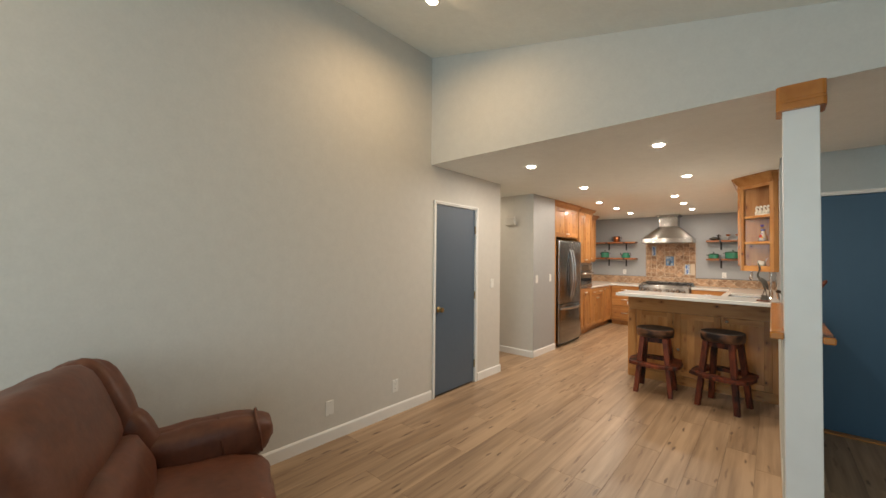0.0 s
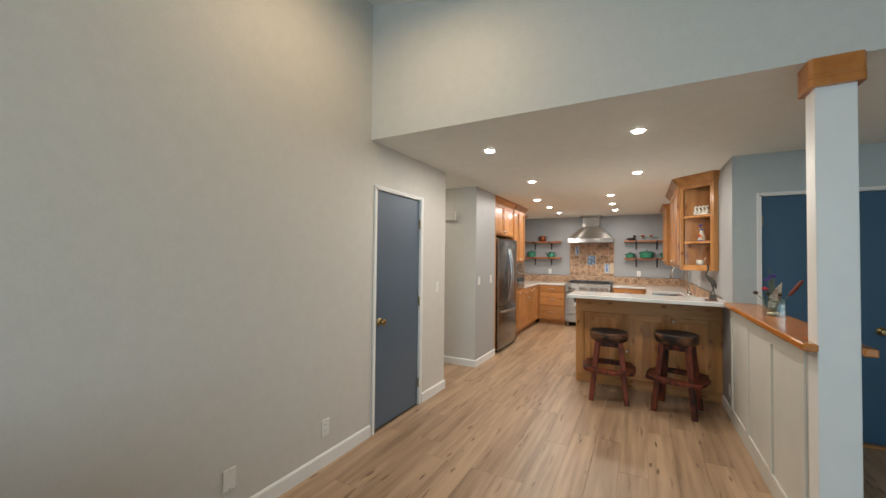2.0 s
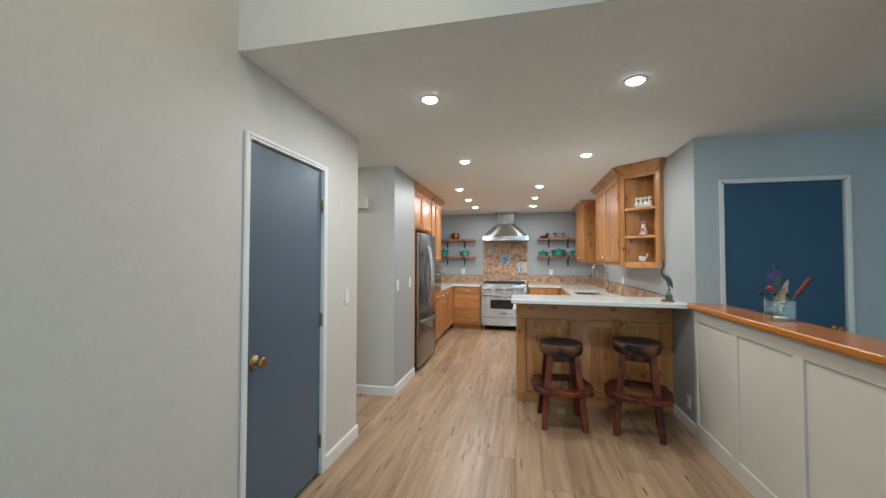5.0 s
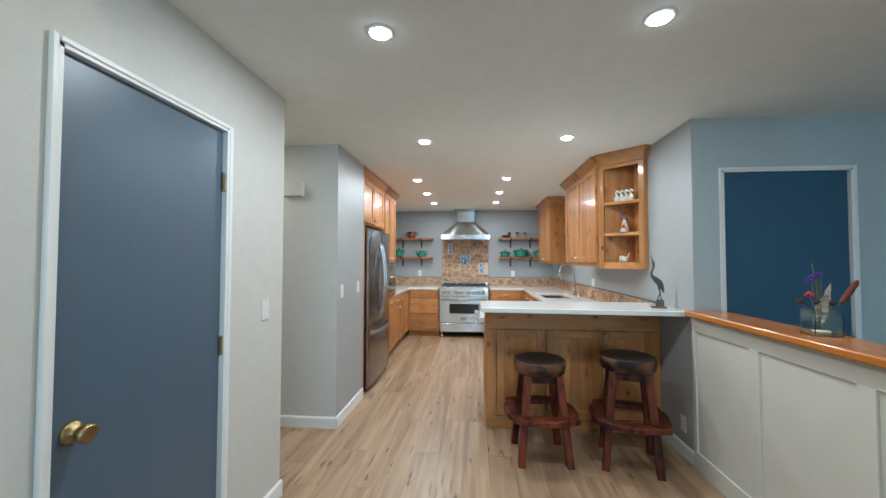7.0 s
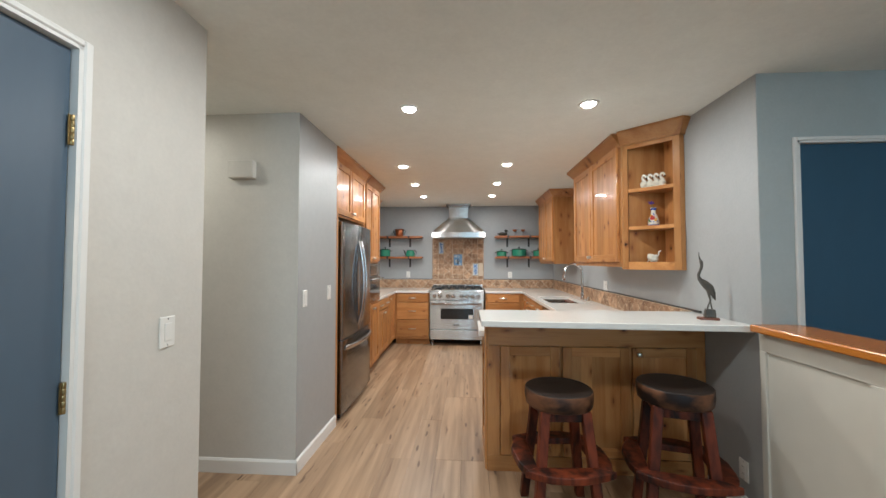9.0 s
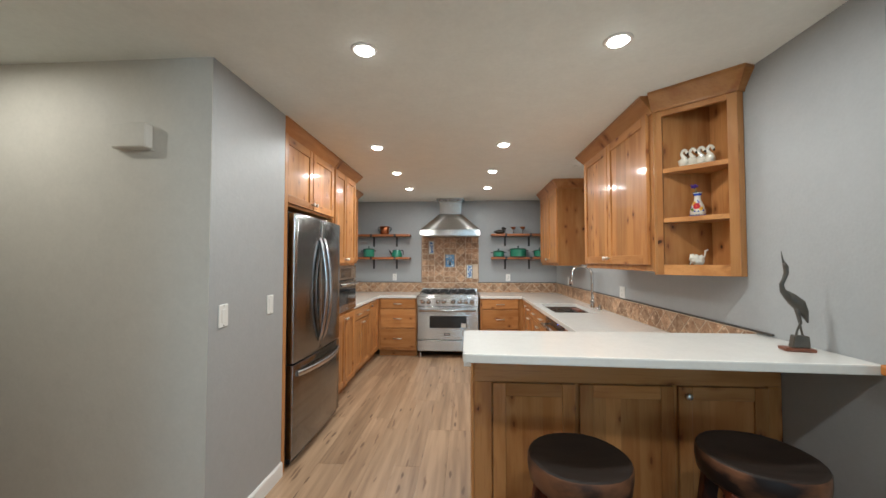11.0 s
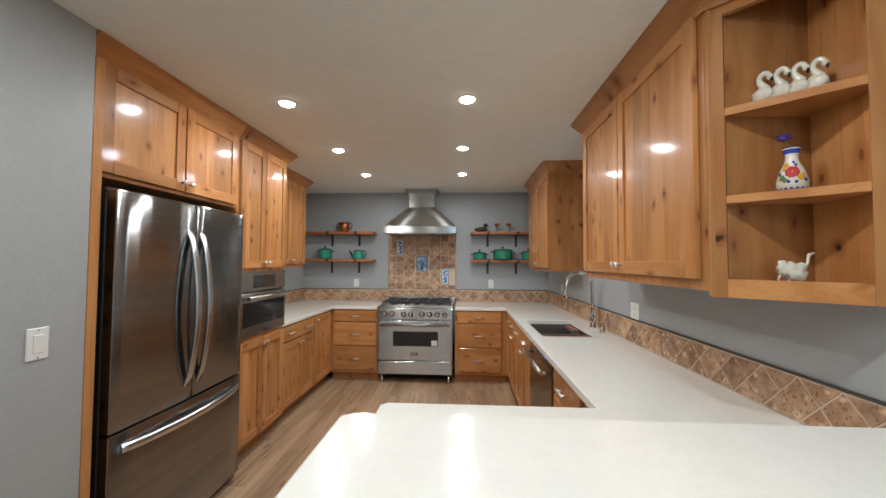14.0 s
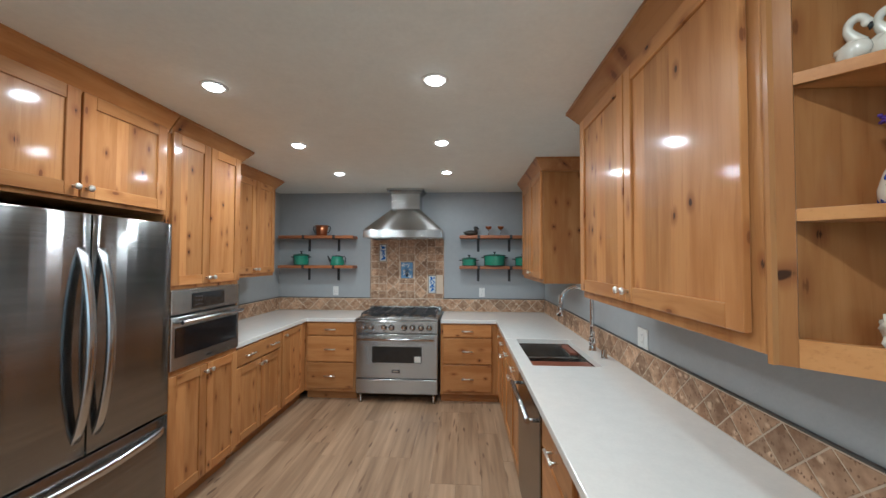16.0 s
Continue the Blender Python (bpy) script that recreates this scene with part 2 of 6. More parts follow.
for sm in (STEEL, STEELV):
    nt = sm.node_tree
    tg = nt.nodes.new("ShaderNodeTangent")
    tg.direction_type, tg.axis = "RADIAL", "Z"
    nt.nodes["Principled BSDF"].inputs["Anisotropic"].default_value = 1.0
    nt.nodes["Principled BSDF"].inputs["Anisotropic Rotation"].default_value = 0.25
    nt.links.new(tg.outputs[0], nt.nodes["Principled BSDF"].inputs["Tangent"])
DARKGLASS = mat("dark_oven_glass", (0.008, 0.009, 0.011), 0.05, coat=0.5)
BRASS = mat("aged_brass", (0.36, 0.26, 0.12), 0.36, 1.0)
STONE = mat("tumbled_travertine", (0.52, 0.335, 0.205), 0.6, spread=0.24, bump=0.35, scale=(26, 26, 26), dark=(0.27, 0.145, 0.075), contrast=0.22)
knots(STONE, 0, 0.030, (0.66, 0.47, 0.31), 0.35, 0.24, long=1.4, thin=1.0)
knots(STONE, 2, 0.011, (0.20, 0.105, 0.055), 0.40, 0.26, long=1.3, thin=1.0)
GROUT = mat("sand_grout", (0.62, 0.50, 0.37), 0.85, bump=0.2, scale=(90, 90, 90))
LEATHER = mat("brown_leather", (0.150, 0.050, 0.025), 0.45, bump=0.35, scale=(26, 26, 26), dark=(0.085, 0.027, 0.014), rough_var=0.1)
PLASTIC = mat("white_plastic", (0.76, 0.75, 0.71), 0.35)
for wood, spec in ((STOOL, 0.22), (SEATW, 0.2), (SEATT, 0.25), (ALDER_V, 0.14), (ALDER_H, 0.14), (LEATHER, 0.4)):
    wood.node_tree.nodes["Principled BSDF"].inputs["Specular IOR Level"].default_value = spec
LENS = glow("lamp_lens", (1.0, 0.93, 0.82), 26.0)
LENSW = glow("warm_lamp_lens", (1.0, 0.85, 0.62), 14.0)


# ---- building helpers ----
def bx(bm, x0, x1, y0, y1, z0, z1, bevel=0.0, seg=1):
    """A box, with its edges rounded where bevel is given."""
    t = bmesh.new()
    bmesh.ops.create_cube(t, size=1.0, matrix=Matrix.LocRotScale(((x0 + x1) / 2, (y0 + y1) / 2, (z0 + z1) / 2), None, (abs(x1 - x0), abs(y1 - y0), abs(z1 - z0))))
    if bevel:
        bmesh.ops.bevel(t, geom=list(t.edges), offset=min(bevel, 0.45 * min(abs(x1 - x0), abs(y1 - y0), abs(z1 - z0))), segments=seg, profile=0.5, affect="EDGES")
    join(bm, t)
    return bm


def join(bm, t, m=None):
    if m is not None:
        t.transform(m)
    me = bpy.data.meshes.new("scratch")
    t.to_mesh(me)
    t.free()
    bm.from_mesh(me)
    bpy.data.meshes.remove(me)


def box(*a, **k):
    return bx(bmesh.new(), *a, **k)


def prism(bm, outline, lo, hi, axis=2, bevel=0.0):
    """An outline in the plane across axis, drawn out from lo to hi."""
    t = bmesh.new()

    def at(u, v, w):
        return {0: (w, u, v), 1: (u, w, v), 2: (u, v, w)}[axis]
    a = [t.verts.new(at(u, v, lo)) for u, v in outline]
    c = [t.verts.new(at(u, v, hi)) for u, v in outline]
    t.faces.new(a), t.faces.new(c)
    for i in range(len(a)):
        j = (i + 1) % len(a)
        t.faces.new((a[i], a[j], c[j], c[i]))
    bmesh.ops.recalc_face_normals(t, faces=t.faces)
    if bevel:
        bmesh.ops.bevel(t, geom=list(t.edges), offset=bevel, segments=2, profile=0.5, affect="EDGES")
    join(bm, t)
    return bm


def turned(bm, profile, n=20, m=None):
    """A lathe: rows of radius and height, about z."""
    t = bmesh.new()
    rings = []
    for r, z in profile:
        rings.append([t.verts.new((r * math.cos(2 * math.pi * k / n), r * math.sin(2 * math.pi * k / n), z)) for k in range(n)] if r > 1e-5 else [t.verts.new((0, 0, z))])
    for p, q in zip(rings, rings[1:]):
        for k in range(n):
            j = (k + 1) % n
            if len(p) == 1 and len(q) > 1:
                t.faces.new((p[0], q[j], q[k]))
            elif len(q) == 1 and len(p) > 1:
                t.faces.new((p[k], p[j], q[0]))
            elif len(p) > 1:
                t.faces.new((p[k], p[j], q[j], q[k]))
    bmesh.ops.recalc_face_normals(t, faces=t.faces)
    for f in t.faces:
        f.smooth = True
    join(bm, t, m)
    return bm


def tube(bm, points, radius, n=10, radii=None):
    """A round bar along points."""
    t = bmesh.new()
    pts = [Vector(p) for p in points]
    rings = []
    side = None
    for i, p in enumerate(pts):
        d = (pts[min(i + 1, len(pts) - 1)] - pts[max(i - 1, 0)]).normalized()
        ref = side if side is not None else (Vector((0, 0, 1)) if abs(d.z) < 0.9 else Vector((1, 0, 0)))
        u = (ref - d * ref.dot(d)).normalized()
        side = u
        v = d.cross(u)
        r = radii[i] if radii else radius
        rings.append([t.verts.new(p + r * (math.cos(2 * math.pi * k / n) * u + math.sin(2 * math.pi * k / n) * v)) for k in range(n)])
    for a, c in zip(rings, rings[1:]):
        for k in range(n):
            f = t.faces.new((a[k], a[(k + 1) % n], c[(k + 1) % n], c[k]))
            f.smooth = True
    t.faces.new(rings[0]), t.faces.new(rings[-1])
    bmesh.ops.recalc_face_normals(t, faces=t.faces)
    join(bm, t)
    return bm


def mesh_of(name, bm, material):
    me = bpy.data.meshes.new(name)
    bm.to_mesh(me)
    bm.free()
    for m in (material if isinstance(material, (list, tuple)) else [material]):
        me.materials.append(m)
    return me


def part(name, bm, material, parent=None, label=""):
    """Links a bmesh as one mesh object under a thing or under a part."""
    ob = new(name, mesh_of(name, bm, material))
    ob.parent = parent
    return tagged(ob, label)


def thing(name, label, category, m=None, group="", kind=""):
    ob = new(name)
    ob.empty_display_size = 0.1
    ob.matrix_basis = m if m is not None else Matrix()
    return tagged(ob, label, category, group, kind)


def structure(name, bm, material, label, category):
    return tagged(part(name, bm, material), label, category, kind="structure")


# ---- walls, floor, ceilings ----
W = 0.12
# door in the left wall
D0, D1, DH = 3.280, 3.985, 2.04
b = box(XL - W, XL, YS - W, D0 - 0.015, -0.1, 3.75)
bx(b, XL - W, XL, D0 - 0.015, D1 + 0.015, DH + 0.012, 3.75)
bx(b, XL - W, XL, D1 + 0.015, HALL0, -0.1, 3.75)
structure("wall_west", b, PAINT, "plain greige painted wall with a closed door", "wall")
structure("closet_back", box(XL - 0.9, XL - 0.85, D0 - 0.3, D1 + 0.3, -0.1, 2.6), PAINT, "plain wall closing the closet", "wall")
b = box(XL - 2.2, XL - 0.002, HALL1, NOOK, -0.1, ZC + 0.1)
structure("wall_hall", b, HALLP, "grey painted wall block beside the refrigerator", "wall")
# Lighter sheet over the block: the extra daylight on this face, as colour.
structure("wall_hall_face", box(XL - 2.2, XL - 0.003, HALL1 - 0.003, HALL1 - 0.0005, -0.1, ZC), PAINT, "hall wall face with a door chime, lightened to stand for daylight", "wall")
structure("wall_hall_end", box(XL - 2.3, XL - 2.2, HALL0 - 0.3, HALL1 + 0.3, -0.1, ZC + 0.1), GREY, "plain grey wall at the end of the hall", "wall")
structure("wall_hall_south", box(XL - 2.2, XL - W, HALL0 - W, HALL0, -0.1, ZC + 0.1), PAINT, "plain painted hall wall", "wall")
structure("wall_kitchen_west", box(XK - W, XK, NOOK, YB, -0.1, ZC + 0.1), GREY, "grey painted kitchen wall behind cabinets", "wall")
structure("wall_north", box(XK - W, XR + W, YB, YB + W, -0.1, ZC + 0.1), GREY, "grey painted kitchen wall behind the range", "wall")
structure("wall_east", box(XR, XR + W, EY + 0.001, YB, -0.1, ZC + 0.1), GREY, "grey painted kitchen wall above the counter", "wall")
b = box(XR + W, 0.889, EY, EY + W, -0.1, ZC + 0.1)
bx(b, 0.889, 1.725, EY, EY + W, 2.058, ZC + 0.1)
bx(b, 1.725, XE + W, EY, EY + W, -0.1, ZC + 0.1)
bx(b, XR + 0.002, XR + W, EY - 0.002, EY, -0.1, ZC + 0.1)
structure("wall_entry", b, ENTRY, "pale blue-grey entry wall with a blue door", "wall")
structure("entry_closure", box(0.7, 1.9, 5.6, 5.65, -0.1, 2.5), GREY, "plain wall behind the blue door", "wall")
b = box(XL - W, XE + W, YH + 0.003, YH + 0.14, ZC + 0.0605, 3.75)
bx(b, XL - W, XE + W, YH, YH + 0.003, ZC - 0.001, 3.75)
structure("wall_header", b, PAINT, "painted header wall above the kitchen opening", "wall")
# The gap only lets the added east lamp in; no window is known here.
b = box(XE, XE + W, YS - W, -2.6, -0.1, 3.2)
bx(b, XE, XE + W, -2.6, 0.0, -0.1, 0.2)
bx(b, XE, XE + W, -2.6, 0.0, 2.1, 3.2)
bx(b, XE, XE + W, 0.0, EY, -0.1, 3.2)
structure("wall_living_east", b, PAINT, "plain painted living room wall, opened for an unseen daylight lamp", "wall")
b = box(XL - W, -1.2, YS - W, YS, -0.1, 3.75)
bx(b, -1.2, 1.6, YS - W, YS, -0.1, 1.0)
bx(b, -1.2, 1.6, YS - W, YS, 2.7, 3.75)
bx(b, 1.6, XE, YS - W, YS, -0.1, 3.75)
structure("wall_south", b, PAINT, "plain painted living room wall, opened for an unseen daylight lamp", "wall")
b = bmesh.new()
prism(b, [(XL - W, vault(XL - W)), (XE + W, vault(XE + W)), (XE + W, vault(XE + W) + 0.12), (XL - W, vault(XL - W) + 0.12)], YS - W, YH + 0.001, 1)
structure("ceiling_living", b, CEIL, "sloping white painted living room ceiling", "ceiling")
structure("ceiling_kitchen", box(XL - 2.3, XE + W, YH + 0.0035, YB + W, ZC, ZC + 0.06), CEIL, "flat white painted kitchen ceiling", "ceiling")
floor = structure("floor", box(XL - 2.3, XE + W, YS - W, YB + W, -0.1, -0.006), SUBFLOOR, "oak-look plank floor with dark knots", "floor")


def baseboard(pts, label="white painted baseboard"):
    """Along a line of x, y; the wall lies to its left as one walks it."""
    b = bmesh.new()
    for (x0, y0), (x1, y1) in zip(pts, pts[1:]):
        t = bmesh.new()
        L = math.hypot(x1 - x0, y1 - y0)
        prism(t, [(-0.013, 0.0), (0.0, 0.0), (0.0, 0.095), (-0.006, 0.095), (-0.013, 0.082)], 0, L, 0)
        join(b, t, pose(x0, y0, 0, 0, 0, math.degrees(math.atan2(y1 - y0, x1 - x0))))
    structure("baseboard", b, TRIM, label, "baseboard")


baseboard([(XL, YS), (XL, D0 - 0.05)])
baseboard([(XL, D1 + 0.05), (XL, HALL0 + 0.013)])
baseboard([(XL - 2.2, HALL1 - 0.003), (XL + 0.011, HALL1 - 0.003)])
baseboard([(XL - 0.002, HALL1 - 0.013), (XL - 0.002, NOOK)])


# ---- doors ----
def hinge(name, parent, x, y, z, m):
    b = bmesh.new()
    for k in range(5):
        turned(b, [(0.0, 0.0), (0.006, 0.0), (0.007, 0.002), (0.007, 0.016), (0.006, 0.018), (0.0, 0.018)], 10, Matrix.Translation((x, y, z - 0.045 + 0.018 * k)))
    bx(b, x - 0.012, x + 0.012, y, y + 0.003, z - 0.045, z + 0.045)
    part(name, b, m, parent, "brass hinge")


def knob(parent, x, y, z, m, name="door_knob"):
    b = bmesh.new()
    turned(b, [(0.0, 0.0), (0.034, 0.0), (0.034, 0.004), (0.028, 0.011), (0.013, 0.014), (0.012, 0.032), (0.022, 0.038), (0.028, 0.050), (0.027, 0.060), (0.02, 0.064), (0.0, 0.062)], 24, pose(x, y, z, 90))
    part(name, b, m, parent, "round brass knob")


def door(name, label, w, h, paint, m, knob_x, hinge_x, hinges, trim):
    """A flush door in its casing. Local: x along the wall, front towards -y."""
    d = tagged(part(name, box(0.003, w - 0.003, 0.012, 0.050, 0.012, h, bevel=0.002), paint), label, "door", kind="structure")
    d.matrix_basis = m
    b = box(-0.033, -0.012, -0.016, 0, 0, h + 0.034, bevel=0.004)
    bx(b, w + 0.012, w + 0.038, -0.016, 0, 0, h + 0.034, bevel=0.004)
    bx(b, -0.012, w + 0.012, -0.0155, 0, h + 0.014, h + 0.034, bevel=0.004)
    part("casing", b, trim, d, "white painted casing")
    b = box(-0.012, 0.001, -0.011, 0.11, 0, h + 0.013)
    bx(b, w - 0.001, w + 0.012, -0.011, 0.11, 0, h + 0.013)
    bx(b, -0.012, w + 0.012, -0.011, 0.11, h + 0.002, h + 0.013)
    part("jamb", b, trim, d)
    knob(d, knob_x, 0.012, 0.915, BRASS)
    for z in hinges:
        hinge("hinge", d, hinge_x, 0.003, z, BRASS)
    return d


door("door_1", "closed slate-blue flush door with brass knob", D1 - D0, 2.04, SLATE, pose(XL, D0, 0, 0, 0, 90), 0.07, D1 - D0 - 0.001, (0.22, 1.03, 1.80), TRIM)
door("door_2", "closed deep blue flush entry door with brass knob", 0.81, 2.048, BLUE, pose(0.902, EY, 0), 0.745, 0.001, (0.22, 1.10, 1.83), TRIM)
structure("door_sill", box(0.87, 1.745, EY - 0.07, EY, 0.0, 0.014, bevel=0.005), ALDER_H, "worn wooden threshold under the blue door", "threshold")

# ---- half wall, post and ledge ----
HW0, HW1 = 0.676, 0.827
half = structure("wall_half", box(HW0 + 0.012, HW1, 3.30, EY - 0.002, 0, 1.045), CREAM, "off-white panelled half wall with a wooden ledge", "wall")
RAILS = [(3.338, EY - 0.002, 0.945, 1.045), (3.338, EY - 0.002, 0.0, 0.125)]
for y0, y1, z0, z1 in RAILS:
    part("rail", box(HW0, HW0 + 0.014, y0, y1, z0, z1, bevel=0.002), CREAM, half)
for y0, y1 in ((3.338, 3.40), (3.885, 3.955), (4.468, 4.538), (EY - 0.04, EY - 0.002)):
    part("stile", box(HW0, HW0 + 0.014, y0, y1, 0.125, 0.945, bevel=0.002), CREAM, half)
post = thing("post", "square white painted post with a grooved wooden capital", "post", pose(0.757, 3.264, 0), kind="structure")
part("shaft", box(-0.0735, 0.0735, -0.0735, 0.041, 0.0, 2.31, bevel=0.003), TRIM, post)


def collar_ring(bm, x, y0, y1, z0, z1, cut, bevel):
    """A block with its upright corners cut off."""
    prism(bm, [(-x, y0 + cut), (-x + cut, y0), (x - cut, y0), (x, y0 + cut), (x, y1 - cut), (x - cut, y1), (-x + cut, y1), (-x, y1 - cut)], z0, z1, 2, bevel=bevel)


b = bmesh.new()
for z0, z1, e, v in ((2.300, 2.338, 0.0, 0.003), (2.336, 2.342, 0.004, 0), (2.340, 2.354, 0.0, 0.002), (2.352, 2.358, 0.004, 0), (2.356, ZC - 0.001, 0.001, 0.003)):
    collar_ring(b, 0.100 - e, -0.100 + e, 0.064 - e, z0, z1, 0.014, v)
part("capital", b, LEDGE, post, "amber wooden capital with two grooves")
part("foot", box(-0.085, 0.085, -0.085, 0.052, 0.0, 0.06, bevel=0.004), LEDGE, post, "amber wooden foot block")
b = bmesh.new()
prism(b, [(0.625, 3.36), (0.88, 3.36), (0.88, EY - 0.006), (0.625, EY - 0.006)], 1.046, 1.084, 2, bevel=0.007)
bx(b, 0.625, 0.683, 3.17, 3.38, 1.0465, 1.0835, bevel=0.006)
bx(b, 0.831, 0.88, 3.17, 3.38, 1.0465, 1.0835, bevel=0.006)
ledge = tagged(part("ledge", b, LEDGE), "glossy amber wooden ledge on the half wall", "ledge", kind="structure")


# ---- kitchen cabinets: local x along the run, front towards -y, z up ----
def pull(parent, x, z, y=-0.022, w=0.125):
    b = bmesh.new()
    tube(b, [(x - w / 2, y - 0.028, z), (x + w / 2, y - 0.028, z)], 0.0068, 8)
    for s in (-1, 1):
        tube(b, [(x + s * w * 0.32, y + 0.002, z), (x + s * w * 0.32, y - 0.028, z)], 0.0055, 8)
    part("handle", b, NICKEL, parent, "satin bar handle")


def cab_knob(parent, x, z, y=-0.022):
    b = bmesh.new()
    turned(b, [(0.0, 0.0), (0.007, 0.0), (0.006, 0.012), (0.012, 0.018), (0.015, 0.024), (0.013, 0.030), (0.0, 0.032)], 14, pose(x, y, z, 90))
    part("knob", b, NICKEL, parent, "satin metal knob")


def shaker(parent, x0, x1, z0, z1, knob_at=None, stile=0.062, seed=0, handle=None):
    """A framed door with a sunk panel of boards."""
    rs = random.Random(int(x0 * 977 + z0 * 313 + x1 * 71) + seed)
    d = part("door", box(x0 + 0.004, x1 - 0.004, -0.0045, -0.001, z0 + 0.004, z1 - 0.004), ALDER_V, parent)
    part("stile", box(x0, x0 + stile, -0.022, -0.002, z0, z1, bevel=0.0025), ALDER_V, d)
    part("stile", box(x1 - stile, x1, -0.022, -0.002, z0, z1, bevel=0.0025), ALDER_V, d)
    panel_x = [x0 + stile - 0.004]
    while panel_x[-1] < x1 - stile - 0.09:
        panel_x.append(panel_x[-1] + rs.uniform(0.06, 0.12))
    panel_x[-1] = x1 - stile + 0.004
    for p, q in zip(panel_x, panel_x[1:]):
        part("board", box(p, q, -0.012, -0.005, z0 + stile - 0.004, z1 - stile + 0.004), ALDER_V, d)
    part("rail", box(x0 + stile, x1 - stile, -0.0215, -0.0025, z0, z0 + stile, bevel=0.0025), ALDER_H, d)
    part("rail", box(x0 + stile, x1 - stile, -0.0215, -0.0025, z1 - stile, z1, bevel=0.0025), ALDER_H, d)
    if knob_at:
        cab_knob(d, *knob_at)
    if handle:
        pull(d, *handle)
    return d


def drawer(parent, x0, x1, z0, z1, handles=None):
    d = part("drawer", box(x0, x1, -0.022, -0.001, z0, z1, bevel=0.004), ALDER_H, parent)
    for hx in handles or [(x0 + x1) / 2]:
        pull(d, hx, (z0 + z1) / 2)
    return d


def carcass(parent, w, d, z0, z1, toe=True, name="body"):
    """The box behind the fronts, with a toe space where it stands on the floor."""
    b = box(0, w, 0.0, d, z0 + (0.10 if toe else 0), z1, bevel=0.002)
    part(name, b, ALDER_V, parent)
    if toe:
        part("toe_kick", box(0.0, w, 0.07, d - 0.02, 0.0, 0.10), ALDER_H, parent, "dark wooden toe kick")


def crown(parent, pts, z0, z1, out=0.075):
    """A flared crown along the front outline (x, y), outward to the left of the line walked."""
    b = bmesh.new()
    n = len(pts)
    norms = []
    for i in range(n):
        dirs = []
        if i > 0:
            dirs.append(Vector((pts[i][0] - pts[i - 1][0], pts[i][1] - pts[i - 1][1])).normalized())
        if i < n - 1:
            dirs.append(Vector((pts[i + 1][0] - pts[i][0], pts[i + 1][1] - pts[i][1])).normalized())
        ns = [Vector((d.y, -d.x)) for d in dirs]
        v = ns[0] if len(ns) == 1 else (ns[0] + ns[1]) / max(0.2, 1 + ns[0].dot(ns[1]))
        norms.append(v)
    prof = [(0.002, z0), (0.012, z0), (0.014, z0 + 0.012), (out * 0.92, z1 - 0.02), (out, z1 - 0.016), (out, z1), (0.002, z1)]
    for i in range(n - 1):
        ring = [[b.verts.new((pts[k][0] + norms[k].x * o, pts[k][1] + norms[k].y * o, z)) for o, z in prof] for k in (i, i + 1)]
        for j in range(len(prof)):
            j2 = (j + 1) % len(prof)
            b.faces.new((ring[0][j], ring[1][j], ring[1][j2], ring[0][j2]))
        b.faces.new(ring[0]), b.faces.new(ring[1])
    bmesh.ops.recalc_face_normals(b, faces=b.faces)
    part("crown", b, ALDER_H, parent, "flared wooden crown moulding")


FX = -2.08                      # left run's front plane
LEFT = lambda y, x=FX: pose(x, y, 0, 0, 0, 90)       # local x runs along +y, front faces +x
RIGHT = lambda y, x: pose(x, y, 0, 0, 0, -90)        # local x runs along -y, front faces -x
ZB = 0.875                      # base cabinets' top

# over the refrigerator, with its side panel
c = thing("cabinet", "knotty alder cabinet over the refrigerator, doors closed", "cabinet", LEFT(6.155))
b = box(0.045, 1.075, 0.0, 0.62, 1.835, 2.36, bevel=0.002)
part("body", b, ALDER_V, c)
part("side_panel", box(0.0, 0.043, -0.066, 0.64, 0.0, 2.325, bevel=0.002), ALDER_V, c, "tall knotty alder side panel")
shaker(c, 0.075, 0.565, 1.855, 2.345, (0.54, 1.90))
shaker(c, 0.575, 1.055, 1.855, 2.345, (0.60, 1.90))
crown(c, [(0.0, 0.0), (1.075, 0.0)], 2.33, ZC)
part("frieze", box(0.0, 1.075, 0.0, 0.62, 2.361, ZC), ALDER_H, c)

# tall oven cabinet
c = thing("oven_cabinet", "tall knotty alder cabinet around a built-in oven", "cabinet", LEFT(7.24))
b = box(0.0, 0.70, 0.0, 0.64, 1.385, 2.36, bevel=0.002)
bx(b, 0.0, 0.70, 0.0, 0.64, 0.10, 0.893, bevel=0.002)
bx(b, 0.0, 0.022, 0.0, 0.64, 0.893, 1.385)
bx(b, 0.678, 0.70, 0.0, 0.64, 0.893, 1.385)
bx(b, 0.022, 0.678, 0.6, 0.64, 0.893, 1.385)
part("body", b, ALDER_V, c)
part("toe_kick", box(0.0, 0.70, 0.07, 0.6, 0.0, 0.10), ALDER_H, c, "dark wooden toe kick")
shaker(c, 0.02, 0.346, 1.41, 2.345, (0.322, 1.45))
shaker(c, 0.354, 0.685, 1.41, 2.345, (0.378, 1.45))
shaker(c, 0.02, 0.346, 0.12, 0.865, (0.322, 0.82))
shaker(c, 0.354, 0.685, 0.12, 0.865, (0.378, 0.82))
crown(c, [(0.0, 0.0), (0.70, 0.0), (0.70, 0.4)], 2.33, ZC)
part("frieze", box(0.0, 0.70, 0.0, 0.64, 2.361, ZC), ALDER_H, c)

